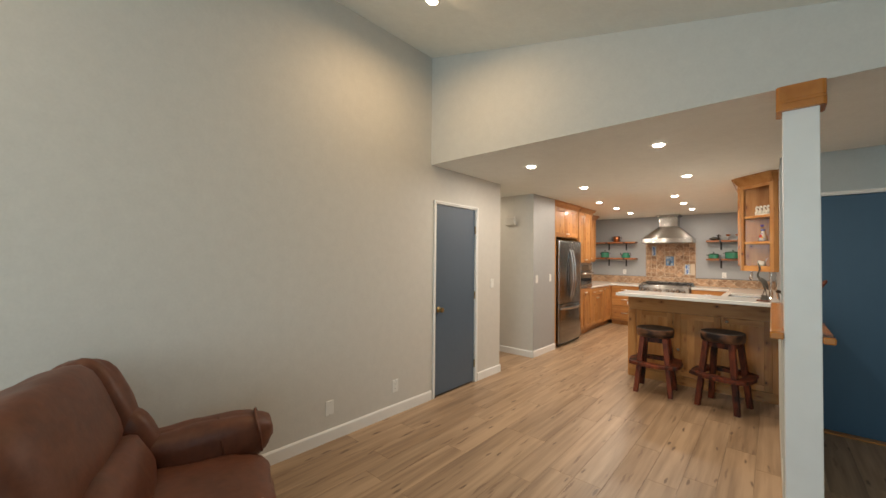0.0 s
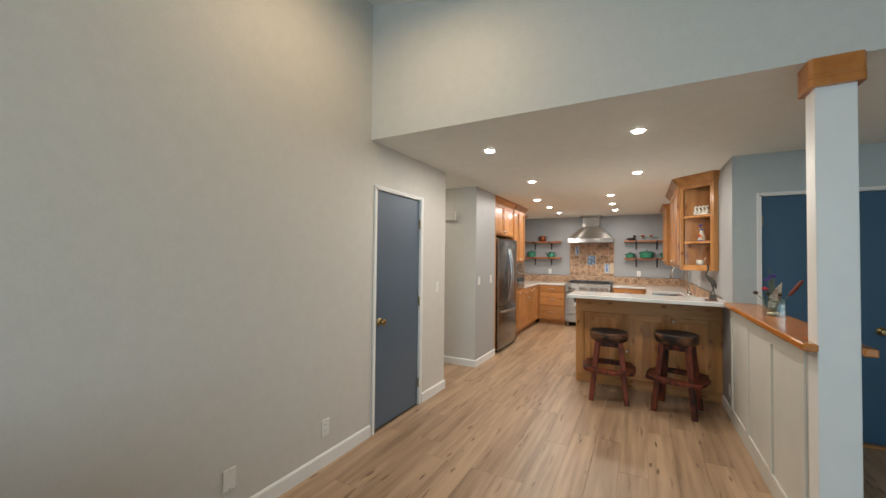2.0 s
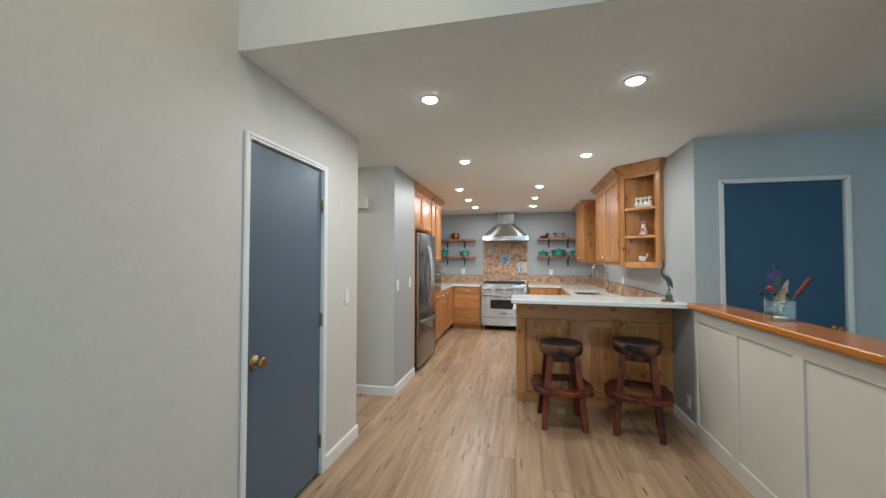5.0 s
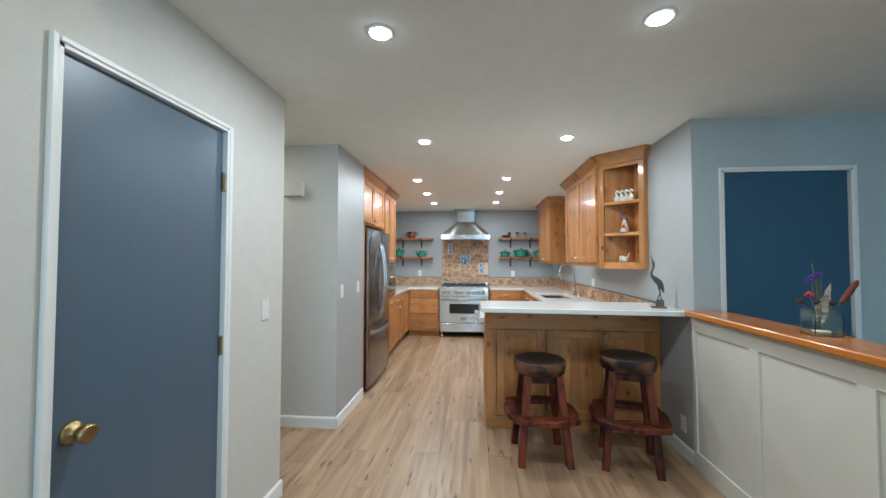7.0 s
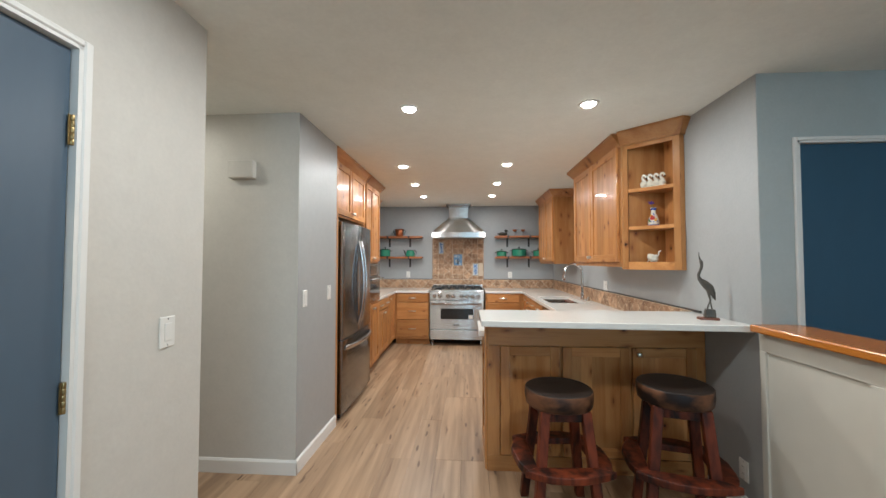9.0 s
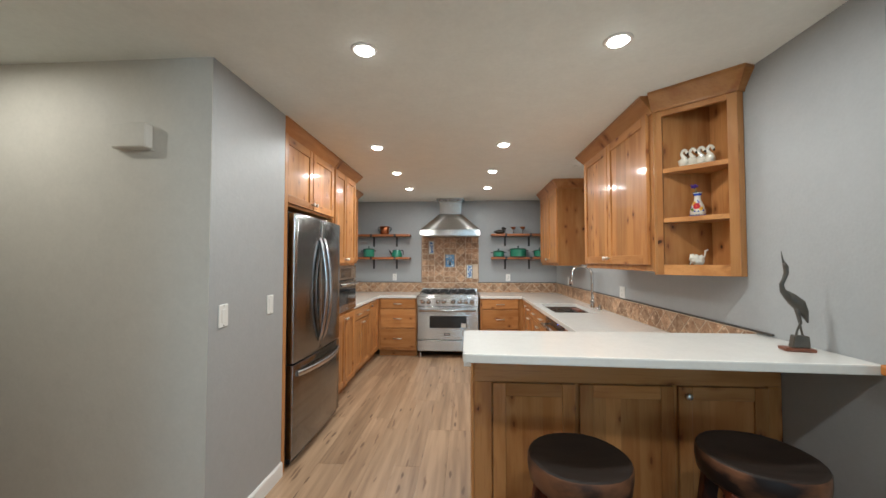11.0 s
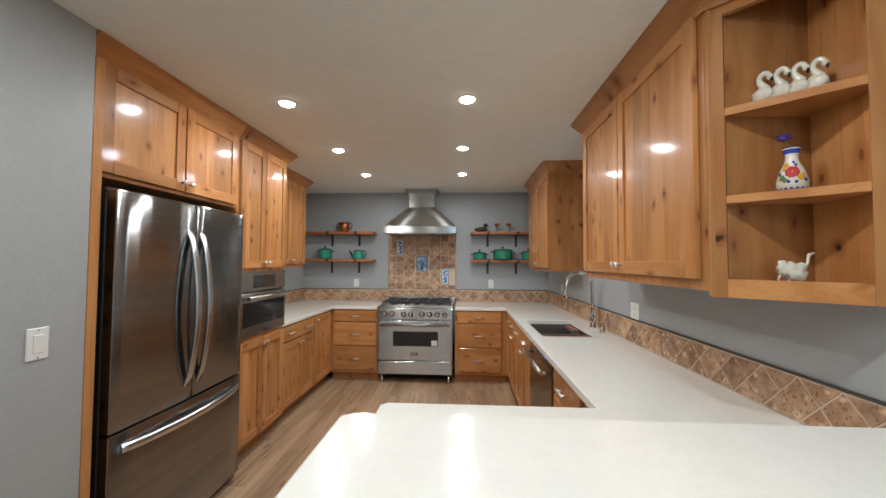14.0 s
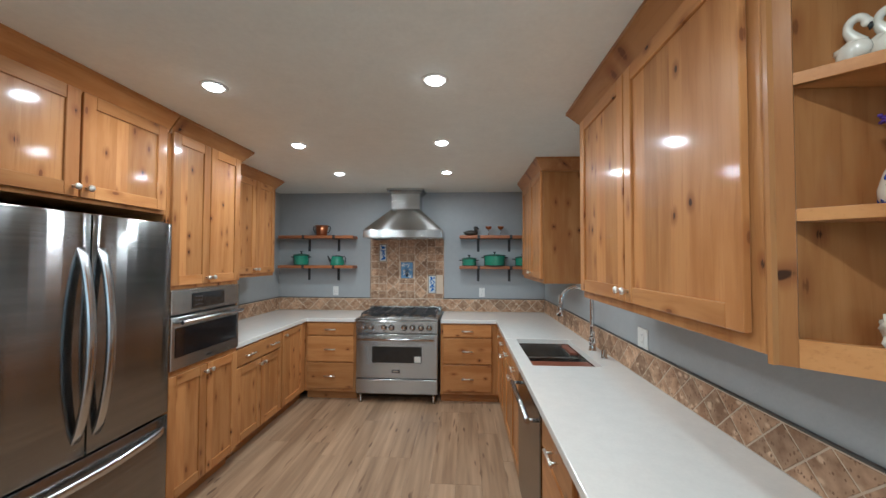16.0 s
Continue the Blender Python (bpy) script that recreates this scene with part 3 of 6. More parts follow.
# left base run to the corner
c = thing("base_cabinet", "knotty alder base cabinet with a wide drawer and two doors", "cabinet", LEFT(7.945, -2.105))
carcass(c, 0.73, 0.62, 0.0, ZB)
drawer(c, 0.015, 0.72, 0.725, 0.862, [0.17, 0.555])
shaker(c, 0.015, 0.363, 0.125, 0.712, (0.335, 0.67))
shaker(c, 0.371, 0.72, 0.125, 0.712, (0.40, 0.67))
c = thing("base_cabinet", "narrow knotty alder base cabinet with one tall door", "cabinet", LEFT(8.68, -2.105))
carcass(c, 0.60, 0.62, 0.0, ZB)
shaker(c, 0.015, 0.46, 0.125, 0.862, (0.05, 0.82))

# left wall cabinet
LU = -2.38
c = thing("wall_cabinet", "knotty alder wall cabinet beside the open shelves", "cabinet", LEFT(7.945, LU))
part("body", box(0.0, 1.09, 0.0, LU - XK - 0.003, 1.40, 2.36, bevel=0.002), ALDER_V, c)
shaker(c, 0.02, 0.355, 1.435, 2.345)
shaker(c, 0.362, 0.715, 1.435, 2.345, (0.69, 1.475))
shaker(c, 0.722, 1.075, 1.435, 2.345, (0.748, 1.475))
crown(c, [(0.0, 0.0), (1.09, 0.0), (1.09, LU - XK - 0.01)], 2.33, ZC)
part("frieze", box(0.0, 1.09, 0.0, LU - XK - 0.003, 2.361, ZC), ALDER_H, c)

# back base cabinets, either side of the range
FB = 9.245
for x0, w, lab in ((-2.10, 0.575, "knotty alder drawer base cabinet beside the range"), (-0.575, 0.64, "knotty alder drawer base cabinet by the sink corner")):
    c = thing("drawer_cabinet", lab, "cabinet", pose(x0, FB, 0))
    carcass(c, w, YB - FB - 0.003, 0.0, ZB)
    drawer(c, 0.03, 0.56, 0.725, 0.862)
    drawer(c, 0.03, 0.56, 0.435, 0.712)
    drawer(c, 0.03, 0.56, 0.135, 0.422)

# right base run: corner, sink cabinet, dishwasher space, end
RX = 0.068
c = thing("base_cabinet", "knotty alder corner base cabinet with a narrow door", "cabinet", RIGHT(9.24, RX))
carcass(c, 0.42, XR - RX - 0.003, 0.0, ZB)
shaker(c, 0.05, 0.41, 0.125, 0.862, (0.37, 0.81))
c = thing("base_cabinet", "knotty alder drawer-over-door base cabinet", "cabinet", RIGHT(8.815, RX))
carcass(c, 0.34, XR - RX - 0.003, 0.0, ZB)
drawer(c, 0.01, 0.33, 0.725, 0.862)
shaker(c, 0.01, 0.33, 0.125, 0.712, None, handle=(0.17, 0.68))
c = thing("sink_cabinet", "knotty alder sink base cabinet with two doors", "cabinet", RIGHT(8.47, RX))
b = box(0.0, 0.84, 0.0, XR - RX - 0.003, 0.10, 0.64, bevel=0.002)
bx(b, 0.0, 0.84, 0.0, 0.02, 0.64, ZB)
part("body", b, ALDER_V, c)
part("toe_kick", box(0.0, 0.84, 0.07, 0.6, 0.0, 0.10), ALDER_H, c, "dark wooden toe kick")
drawer(c, 0.01, 0.415, 0.725, 0.862)
drawer(c, 0.425, 0.83, 0.725, 0.862)
shaker(c, 0.01, 0.415, 0.125, 0.712, (0.385, 0.67))
shaker(c, 0.425, 0.83, 0.125, 0.712, (0.455, 0.67))
c = thing("end_cabinet", "knotty alder drawer base cabinet by the peninsula", "cabinet", RIGHT(6.92, RX))
carcass(c, 0.785, XR - RX - 0.003, 0.0, ZB)
drawer(c, 0.02, 0.50, 0.725, 0.862)
drawer(c, 0.02, 0.50, 0.435, 0.712)
drawer(c, 0.02, 0.50, 0.125, 0.422)

# right wall cabinets
UX = 0.355
c = thing("wall_cabinet", "two-door knotty alder wall cabinet above the counter", "cabinet", RIGHT(7.262, UX))
UD = XR - UX - 0.003
part("body", box(0.0, 1.245, 0.0, UD, 1.37, 2.36, bevel=0.002), ALDER_V, c)
shaker(c, 0.01, 0.57, 1.41, 2.345, (0.545, 1.455))
shaker(c, 0.578, 1.212, 1.41, 2.345, (0.605, 1.455))
crown(c, [(0.0, UD), (0.0, 0.0), (1.262, 0.0)], 2.33, ZC)
part("frieze", box(0.0, 1.245, 0.0, UD, 2.361, ZC), ALDER_H, c)

c = thing("wall_cabinet", "knotty alder wall cabinet in the far corner", "cabinet", RIGHT(9.34, UX))
part("body", box(0.0, 1.01, 0.0, UD, 1.375, 2.36, bevel=0.002), ALDER_V, c)
shaker(c, 0.01, 0.50, 1.41, 2.345, (0.475, 1.455))
shaker(c, 0.508, 1.0, 1.41, 2.345, (0.535, 1.455))
crown(c, [(0.0, 0.0), (1.01, 0.0), (1.01, UD)], 2.33, ZC)
part("frieze", box(0.0, 1.01, 0.0, UD, 2.361, ZC), ALDER_H, c)

# angled open shelf unit at the end of the wall cabinets: a triangle from the front to the wall
A, B_, C_ = (UX, 6.012), (0.652, 5.730), (XR - 0.003, 6.012)
c = thing("corner_shelf_unit", "angled open knotty alder shelf unit with ornaments", "shelf")
ang = Vector((B_[0] - A[0], B_[1] - A[1])).normalized()
nrm = Vector((ang.y, -ang.x))


def on_face(u, v):
    return (A[0] + ang.x * u + nrm.x * v, A[1] + ang.y * u + nrm.y * v)


FL = math.hypot(B_[0] - A[0], B_[1] - A[1])
b = box(A[0] + 0.001, C_[0], 5.999, 6.014, 1.352, 2.36)
part("back", b, ALDER_V, c)
part("wall_panel", box(XR - 0.015, XR - 0.003, 5.766, 5.997, 1.40, 2.36), ALDER_V, c)
b = bmesh.new()
prism(b, [(B_[0] + 0.001, B_[1] + 0.001), (XR - 0.003, 5.745), (XR - 0.003, 5.764), (B_[0] + 0.001, B_[1] + 0.02)], 1.352, 2.36, 2, bevel=0.001)
part("return_strip", b, ALDER_V, c)
for u0, u1, nm in ((0.0, 0.05, "stile"), (FL - 0.045, FL, "stile")):
    b = bmesh.new()
    prism(b, [on_face(u0, 0.0), on_face(u1, 0.0), on_face(u1, -0.02), on_face(u0, -0.02)], 1.352, 2.36, 2, bevel=0.001)
    part(nm, b, ALDER_V, c)
for z0, z1 in ((1.352, 1.412), (2.30, 2.36)):
    b = bmesh.new()
    prism(b, [on_face(0.05, -0.0005), on_face(FL - 0.045, -0.0005), on_face(FL - 0.045, -0.02), on_face(0.05, -0.02)], z0, z1, 2, bevel=0.001)
    part("rail", b, ALDER_H, c)
SHELVES = (1.398, 1.688, 1.982)
for z in SHELVES:
    b = bmesh.new()
    dd = -0.021 if z < 1.5 else -0.006
    prism(b, [on_face(0.012, dd), on_face(FL - 0.012, dd), (XR - 0.0155, 5.784), (XR - 0.0155, 5.9985), (A[0] + 0.02, 5.9985)], z - 0.027, z, 2, bevel=0.0015)
    part("shelf", b, ALDER_H, c)
b = bmesh.new()
prism(b, [on_face(0.0, -0.003), on_face(FL, -0.003), (XR - 0.003, 5.75), (C_[0], C_[1])], 2.361, ZC, 2)
part("frieze", b, ALDER_H, c)
crown(c, [on_face(0, 0), on_face(FL, 0), (XR - 0.003, 5.745)], 2.33, ZC)

# ---- peninsula ----
PX0, PY0, PY1 = -0.738, 5.572, 6.13
c = thing("peninsula_cabinet", "knotty alder peninsula base with panelled front", "cabinet", pose(PX0, PY0, 0))
PW = XR - PX0 - 0.003
b = box(0.0, PW, 0.0, 0.135, 0.0, 1.030, bevel=0.002)
bx(b, 0.0, PW - 0.62, 0.135, PY1 - PY0, 0.0, ZB)
part("body", b, ALDER_V, c)
part("top_rail", box(0.0, PW, -0.018, -0.001, 0.845, 1.029, bevel=0.002), ALDER_H, c)
part("foot_rail", box(0.0, PW, -0.018, -0.001, 0.0, 0.105, bevel=0.002), ALDER_H, c)
part("end_stile", box(0.0, 0.085, -0.0185, -0.001, 0.1055, 0.8445, bevel=0.002), ALDER_V, c)
part("end_stile", box(PW - 0.06, PW, -0.0185, -0.001, 0.1055, 0.8445, bevel=0.002), ALDER_V, c)
for x0, x1, kn in ((0.092, 0.487, None), (0.507, 0.945, (0.545, 0.42)), (0.965, 1.37, (1.0, 0.80))):
    d = shaker(c, x0, x1, 0.112, 0.838, kn)
part("end_stile", box(-0.013, -0.001, 0.0, 0.12, 0.0, 1.029, bevel=0.002), ALDER_V, c)
part("end_stile", box(-0.013, -0.001, 0.40, 0.52, 0.0, ZB, bevel=0.002), ALDER_V, c)
part("end_rail", box(-0.0125, -0.001, 0.121, 0.399, 0.0, 0.12, bevel=0.002), ALDER_H, c)
part("end_rail", box(-0.0125, -0.001, 0.121, 0.399, 0.78, ZB, bevel=0.002), ALDER_H, c)

# ---- counters ----
b = bmesh.new()
prism(b, [(-0.790, 5.200), (-0.778, 5.187), (XR - 0.002, 5.115), (XR - 0.002, 5.688), (-0.762, 5.688), (-0.790, 5.665)], 1.031, 1.068, 2, bevel=0.006)
tagged(part("bar_counter", b, QUARTZ), "raised white quartz bar top on the peninsula", "countertop")


def slab(bm, x0, x1, y0, y1):
    bx(bm, x0, x1, y0, y1, ZB + 0.001, 0.915, bevel=0.004)


CX, CL, CF = 0.032, -2.078, 9.215
SX0, SX1, SY0, SY1 = 0.118, 0.545, 7.52, 8.30
b = bmesh.new()
prism(b, [(-0.79, 5.687), (XR - 0.002, 5.687), (XR - 0.002, SY0), (CX, SY0), (CX, 6.165), (-0.765, 6.165), (-0.79, 6.14)], ZB + 0.001, 0.915, 2, bevel=0.004)
bx(b, CX, SX0, SY0 - 0.0005, SY1 + 0.0005, ZB + 0.001, 0.9148)
bx(b, SX1, XR - 0.002, SY0 - 0.0005, SY1 + 0.0005, ZB + 0.001, 0.9148)
prism(b, [(CX, SY1), (XR - 0.002, SY1), (XR - 0.002, YB - 0.002), (-0.572, YB - 0.002), (-0.572, CF), (CX, CF)], ZB + 0.001, 0.915, 2, bevel=0.004)
tagged(part("countertop", b, QUARTZ), "white quartz countertop around the sink", "countertop")
b = bmesh.new()
prism(b, [(CL, 7.945), (CL, CF), (-1.528, CF), (-1.528, YB - 0.002), (XK + 0.002, YB - 0.002), (XK + 0.002, 7.945)], ZB + 0.001, 0.915, 2, bevel=0.004)
tagged(part("countertop", b, QUARTZ), "white quartz countertop beside the oven cabinet", "countertop")

# ---- refrigerator ----
FRY0, FRW = 6.235, 0.93
fr = thing("refrigerator", "stainless steel french-door refrigerator with bottom freezer", "refrigerator", LEFT(FRY0, -2.03))
part("body", box(0.0, FRW, 0.0, 0.66, 0.02, 1.765, bevel=0.004), BLACK, fr, "dark grey case")


def bowed(bm, x0, x1, z0, z1, depth=0.05, bow=0.014, n=8):
    """A door whose front bows outward over the whole width of the case."""
    def f(x):
        u = (x - FRW / 2) / (FRW / 2)
        return -depth - bow * (1 - u * u)
    xs = [x0 + (x1 - x0) * k / n for k in range(n + 1)]
    prism(bm, [(x0, -0.003)] + [(x, f(x)) for x in xs] + [(x1, -0.003)], z0, z1, 2, bevel=0.005)
    for fc in bm.faces:
        fc.smooth = abs(fc.normal.z) < 0.3 and fc.normal.y < -0.5
    return bm


def strap(points, across, half, thick):
    """A flat bar with rounded edges, swept along points, its width along across."""
    t = bmesh.new()
    pts, ac = [Vector(p) for p in points], Vector(across)
    sect = [(-1, -0.5), (-0.8, -1), (0.8, -1), (1, -0.5), (1, 0.5), (0.8, 1), (-0.8, 1), (-1, 0.5)]
    rings = []
    for i, p in enumerate(pts):
        d = (pts[min(i + 1, len(pts) - 1)] - pts[max(i - 1, 0)]).normalized()
        up = d.cross(ac).normalized()
        rings.append([t.verts.new(p + ac * (half * u) + up * (thick * v)) for u, v in sect])
    for a, c in zip(rings, rings[1:]):
        for k in range(8):
            t.faces.new((a[k], a[(k + 1) % 8], c[(k + 1) % 8], c[k])).smooth = k % 2 == 1
    t.faces.new(rings[0]), t.faces.new(rings[-1])
    bmesh.ops.recalc_face_normals(t, faces=t.faces)
    return t


for x0, x1, hx in ((0.0, FRW / 2 - 0.003, FRW / 2 - 0.045), (FRW / 2 + 0.003, FRW, FRW / 2 + 0.045)):
    d = part("door", bowed(bmesh.new(), x0, x1, 0.715, 1.775), STEELV, fr)
    part("handle", strap([(hx, -0.060 - 0.062 * math.sin(math.pi * k / 20) ** 0.7, 0.79 + 0.83 * k / 20) for k in range(21)], (1, 0, 0), 0.019, 0.010), STEELB, d, "long bowed steel strap handle")
d = part("freezer_drawer", bowed(bmesh.new(), 0.0, FRW, 0.06, 0.705), STEELV, fr)
part("handle", strap([(0.05 + 0.83 * k / 20, -0.060 - 0.060 * math.sin(math.pi * k / 20) ** 0.7, 0.635) for k in range(21)], (0, 0, 1), 0.019, 0.010), STEELB, d, "bowed steel strap handle")
part("grille", box(0.01, FRW - 0.01, -0.03, 0.0, 0.022, 0.058, bevel=0.003), BLACK, fr)
for x in (0.0, FRW - 0.05):
    part("hinge_cover", box(x, x + 0.05, -0.003, 0.06, 1.7655, 1.787, bevel=0.004), BLACK, fr)
for x in (0.05, FRW - 0.05):
    part("foot", turned(bmesh.new(), [(0, 0), (0.02, 0), (0.02, 0.021), (0, 0.021)], 10, Matrix.Translation((x, 0.05, 0))), BLACK, fr)
    part("foot", turned(bmesh.new(), [(0, 0), (0.02, 0), (0.02, 0.021), (0, 0.021)], 10, Matrix.Translation((x, 0.6, 0))), BLACK, fr)
part("badge", box(FRW - 0.07, FRW - 0.035, -0.0535, -0.050, 1.705, 1.715), CHROME, fr)

# ---- built-in oven ----
ov = thing("built_in_oven", "stainless steel built-in microwave oven in tall cabinet", "oven", LEFT(7.262, FX))
part("case", box(0.003, 0.653, -0.004, 0.5, 0.897, 1.382), BLACK, ov)
part("control_panel", box(0.0, 0.656, -0.028, -0.004, 1.235, 1.383, bevel=0.003), STEEL, ov)
part("display", box(0.165, 0.48, -0.031, -0.0285, 1.258, 1.355, bevel=0.001), DARKGLASS, ov, "dark glass control display")
for i in range(3):
    for j in range(3):
        part("key", box(0.19 + 0.025 * i, 0.202 + 0.025 * i, -0.0322, -0.0312, 1.278 + 0.025 * j, 1.284 + 0.025 * j), STEEL, ov)
dr = part("door", box(0.0, 0.656, -0.030, -0.004, 0.900, 1.222, bevel=0.004), STEEL, ov)
part("window", box(0.03, 0.626, -0.033, -0.0305, 0.975, 1.155, bevel=0.001), DARKGLASS, dr, "dark oven glass")
b = bmesh.new()
tube(b, [(0.03, -0.075, 1.19), (0.626, -0.075, 1.19)], 0.013, 12)
for x in (0.05, 0.606):
    tube(b, [(x, -0.028, 1.19), (x, -0.075, 1.19)], 0.010, 10)
part("handle", b, STEELB, dr, "steel bar handle")
part("badge", box(0.30, 0.36, -0.0325, -0.0305, 0.925, 0.937), BLACK, dr)

# ---- range ----
RGX, RGW, RGF = -1.512, 0.912, 9.205
rg = thing("range", "stainless steel gas range with six burners", "range", pose(RGX, RGF, 0))
part("body", box(0.004, RGW - 0.004, 0.02, 0.64, 0.10, 0.90), STEEL, rg)
part("cooktop", box(0.0, RGW, -0.005, 0.64, 0.901, 0.925, bevel=0.004), STEEL, rg)
part("back_guard", box(0.0, RGW, 0.60, 0.645, 0.9255, 0.985, bevel=0.004), STEEL, rg)
# Bright steel here stands for highlights on a black porcelain tray.
part("burner_tray", box(0.03, RGW - 0.03, 0.06, 0.585, 0.9255, 0.931, bevel=0.001), STEEL, rg, "burner tray, in steel to stand for highlights on black porcelain")
for i in range(3):
    for j in range(2):
        cx, cy = 0.17 + 0.286 * i, 0.19 + 0.26 * j
        part("burner", turned(bmesh.new(), [(0, 0.931), (0.05, 0.931), (0.05, 0.943), (0.032, 0.946), (0.03, 0.953), (0, 0.954)], 18, Matrix.Translation((cx, cy, 0))), IRON, rg)
    b = bmesh.new()
    x0, x1 = 0.035 + 0.282 * i, 0.313 + 0.282 * i
    for u in (x0 + 0.006, (x0 + x1) / 2, x1 - 0.006):
        bx(b, u - 0.006, u + 0.006, 0.07, 0.575, 0.958, 0.972, bevel=0.002)
    for v in (0.076, 0.19, 0.322, 0.45, 0.569):
        bx(b, x0, x1, v - 0.006, v + 0.006, 0.9582, 0.9718, bevel=0.002)
    for u in (x0 + 0.006, x1 - 0.006):
        for v in (0.076, 0.569):
            bx(b, u - 0.006, u + 0.006, v - 0.006, v + 0.006, 0.9312, 0.959)
    part("grate", b, IRON, rg, "black cast iron grate")
part("knob_panel", box(0.0, RGW, -0.02, 0.02, 0.765, 0.900, bevel=0.006), STEEL, rg)
for x in (0.089, 0.174, 0.317, 0.402, 0.541, 0.633, 0.725, 0.817):
    # Black disc put in for the shadow round each knob.
    part("bezel", turned(bmesh.new(), [(0.0, 0.0), (0.035, 0.0), (0.034, 0.002), (0.0, 0.002)], 20, pose(x, -0.0202, 0.828, 90)), BLACK, rg, "black ring drawn as the knob's shadow")
    b = turned(bmesh.new(), [(0.0, 0.0), (0.030, 0.0), (0.030, 0.006), (0.024, 0.010), (0.021, 0.034), (0.018, 0.040), (0.0, 0.041)], 20, pose(x, -0.0225, 0.828, 90))
    part("knob", b, CHROME, rg, "steel burner knob")
dr = part("oven_door", box(0.006, RGW - 0.006, -0.02, 0.02, 0.275, 0.752, bevel=0.006), STEEL, rg)
part("window", box(0.19, 0.735, -0.0225, -0.0205, 0.445, 0.622, bevel=0.001), DARKGLASS, dr, "dark oven window")
b = box(0.175, 0.75, -0.0262, -0.0205, 0.623, 0.639)
bx(b, 0.175, 0.75, -0.0262, -0.0205, 0.428, 0.4445)
bx(b, 0.175, 0.1895, -0.0262, -0.0205, 0.4445, 0.623)
bx(b, 0.7355, 0.75, -0.0262, -0.0205, 0.4445, 0.623)
part("window_frame", b, STEEL, dr)
b = bmesh.new()
tube(b, [(0.04, -0.075, 0.705), (RGW - 0.04, -0.075, 0.705)], 0.013, 12)
for x in (0.065, RGW - 0.065):
    tube(b, [(x, -0.018, 0.705), (x, -0.075, 0.705)], 0.011, 10)
part("handle", b, STEELB, dr, "steel bar handle")
part("badge", box(0.405, 0.495, -0.0235, -0.0205, 0.335, 0.368, bevel=0.001), BLACK, dr, "small dark maker's badge")
part("badge_bar", box(0.42, 0.48, -0.0248, -0.0238, 0.345, 0.358), CHROME, dr)
part("sticker", box(0.655, 0.725, -0.0237, -0.0226, 0.452, 0.515), PLASTIC, dr, "white paper sticker")
part("drawer", box(0.006, RGW - 0.006, -0.018, 0.02, 0.105, 0.262, bevel=0.006), STEEL, rg)
for x in (0.05, RGW - 0.05):
    for y in (0.03, 0.60):
        part("leg", turned(bmesh.new(), [(0, 0), (0.024, 0), (0.024, 0.02), (0.019, 0.03), (0.019, 0.10), (0, 0.10)], 14, Matrix.Translation((x, y, 0))), STEEL, rg)

# ---- hood ----
hd = thing("range_hood", "stainless steel chimney range hood above the range", "range hood", pose(-1.030, YB - 0.002, 0))
HWD, HD = 0.463, 0.50
part("rim", box(-HWD, HWD, -HD, 0, 1.825, 1.918, bevel=0.004), STEEL, hd)
b = bmesh.new()
lo = [(-HWD + 0.003, -HD + 0.003, 1.9185), (HWD - 0.003, -HD + 0.003, 1.9185), (HWD - 0.003, 0, 1.9185), (-HWD + 0.003, 0, 1.9185)]
hi = [(-0.178, -0.285, 2.185), (0.178, -0.285, 2.185), (0.178, 0, 2.185), (-0.178, 0, 2.185)]
rings = [[b.verts.new(p) for p in r] for r in (lo, hi)]
for k in range(4):
    b.faces.new((rings[0][k], rings[0][(k + 1) % 4], rings[1][(k + 1) % 4], rings[1][k]))
b.faces.new(rings[0]), b.faces.new(rings[1])
bmesh.ops.recalc_face_normals(b, faces=b.faces)
bmesh.ops.bevel(b, geom=list(b.edges), offset=0.003, segments=2, profile=0.5, affect="EDGES")
part("canopy", b, STEEL, hd)
part("chimney", box(-0.172, 0.172, -0.28, 0, 2.1855, 2.402, bevel=0.002), STEEL, hd)
b = bmesh.new()
for x, y, z0, z1 in ((0.190, 0.298, 2.380, 2.394), (0.206, 0.314, 2.3945, 2.408), (0.224, 0.332, 2.4085, ZC - 0.001)):
    bx(b, -x, x, -y, 0, z0, z1, bevel=0.004)
part("collar", b, STEEL, hd, "stepped steel ceiling collar")
for k in range(13):
    x = -0.39 + 0.065 * k
    part("baffle", box(x - 0.022, x + 0.022, -HD + 0.04, -0.06, 1.816, 1.8245), STEEL, hd)
for x in (-0.30, 0.30):
    part("lamp", turned(bmesh.new(), [(0, -0.003), (0.03, -0.003), (0.034, 0.0), (0, 0.0)], 18, Matrix.Translation((x, -HD + 0.02 + 0.03, 1.8235))), CHROME, hd, "small unlit hood lamp")

# ---- dishwasher ----
dw = thing("dishwasher", "stainless steel dishwasher under the counter", "dishwasher", RIGHT(7.625, 0.062))
part("case", box(0.004, 0.692, 0.012, 0.58, 0.10, 0.868), BLACK, dw)
dr = part("door", box(0.004, 0.692, -0.020, 0.012, 0.115, 0.855, bevel=0.004), STEELV, dw)
part("control_strip", box(0.006, 0.690, -0.016, 0.012, 0.8555, 0.871, bevel=0.001), DARKGLASS, dw)
part("indicator", box(0.50, 0.512, -0.0172, -0.0162, 0.858, 0.869), glow("blue_indicator", (0.05, 0.15, 1.0), 6.0), dw, "small blue indicator light")
b = bmesh.new()
tube(b, [(0.06, -0.068, 0.795), (0.636, -0.068, 0.795)], 0.0145, 12)
for x in (0.07, 0.626):
    tube(b, [(x, -0.018, 0.795), (x, -0.070, 0.795)], 0.010, 10)
part("handle", b, STEEL, dr, "steel bar handle")
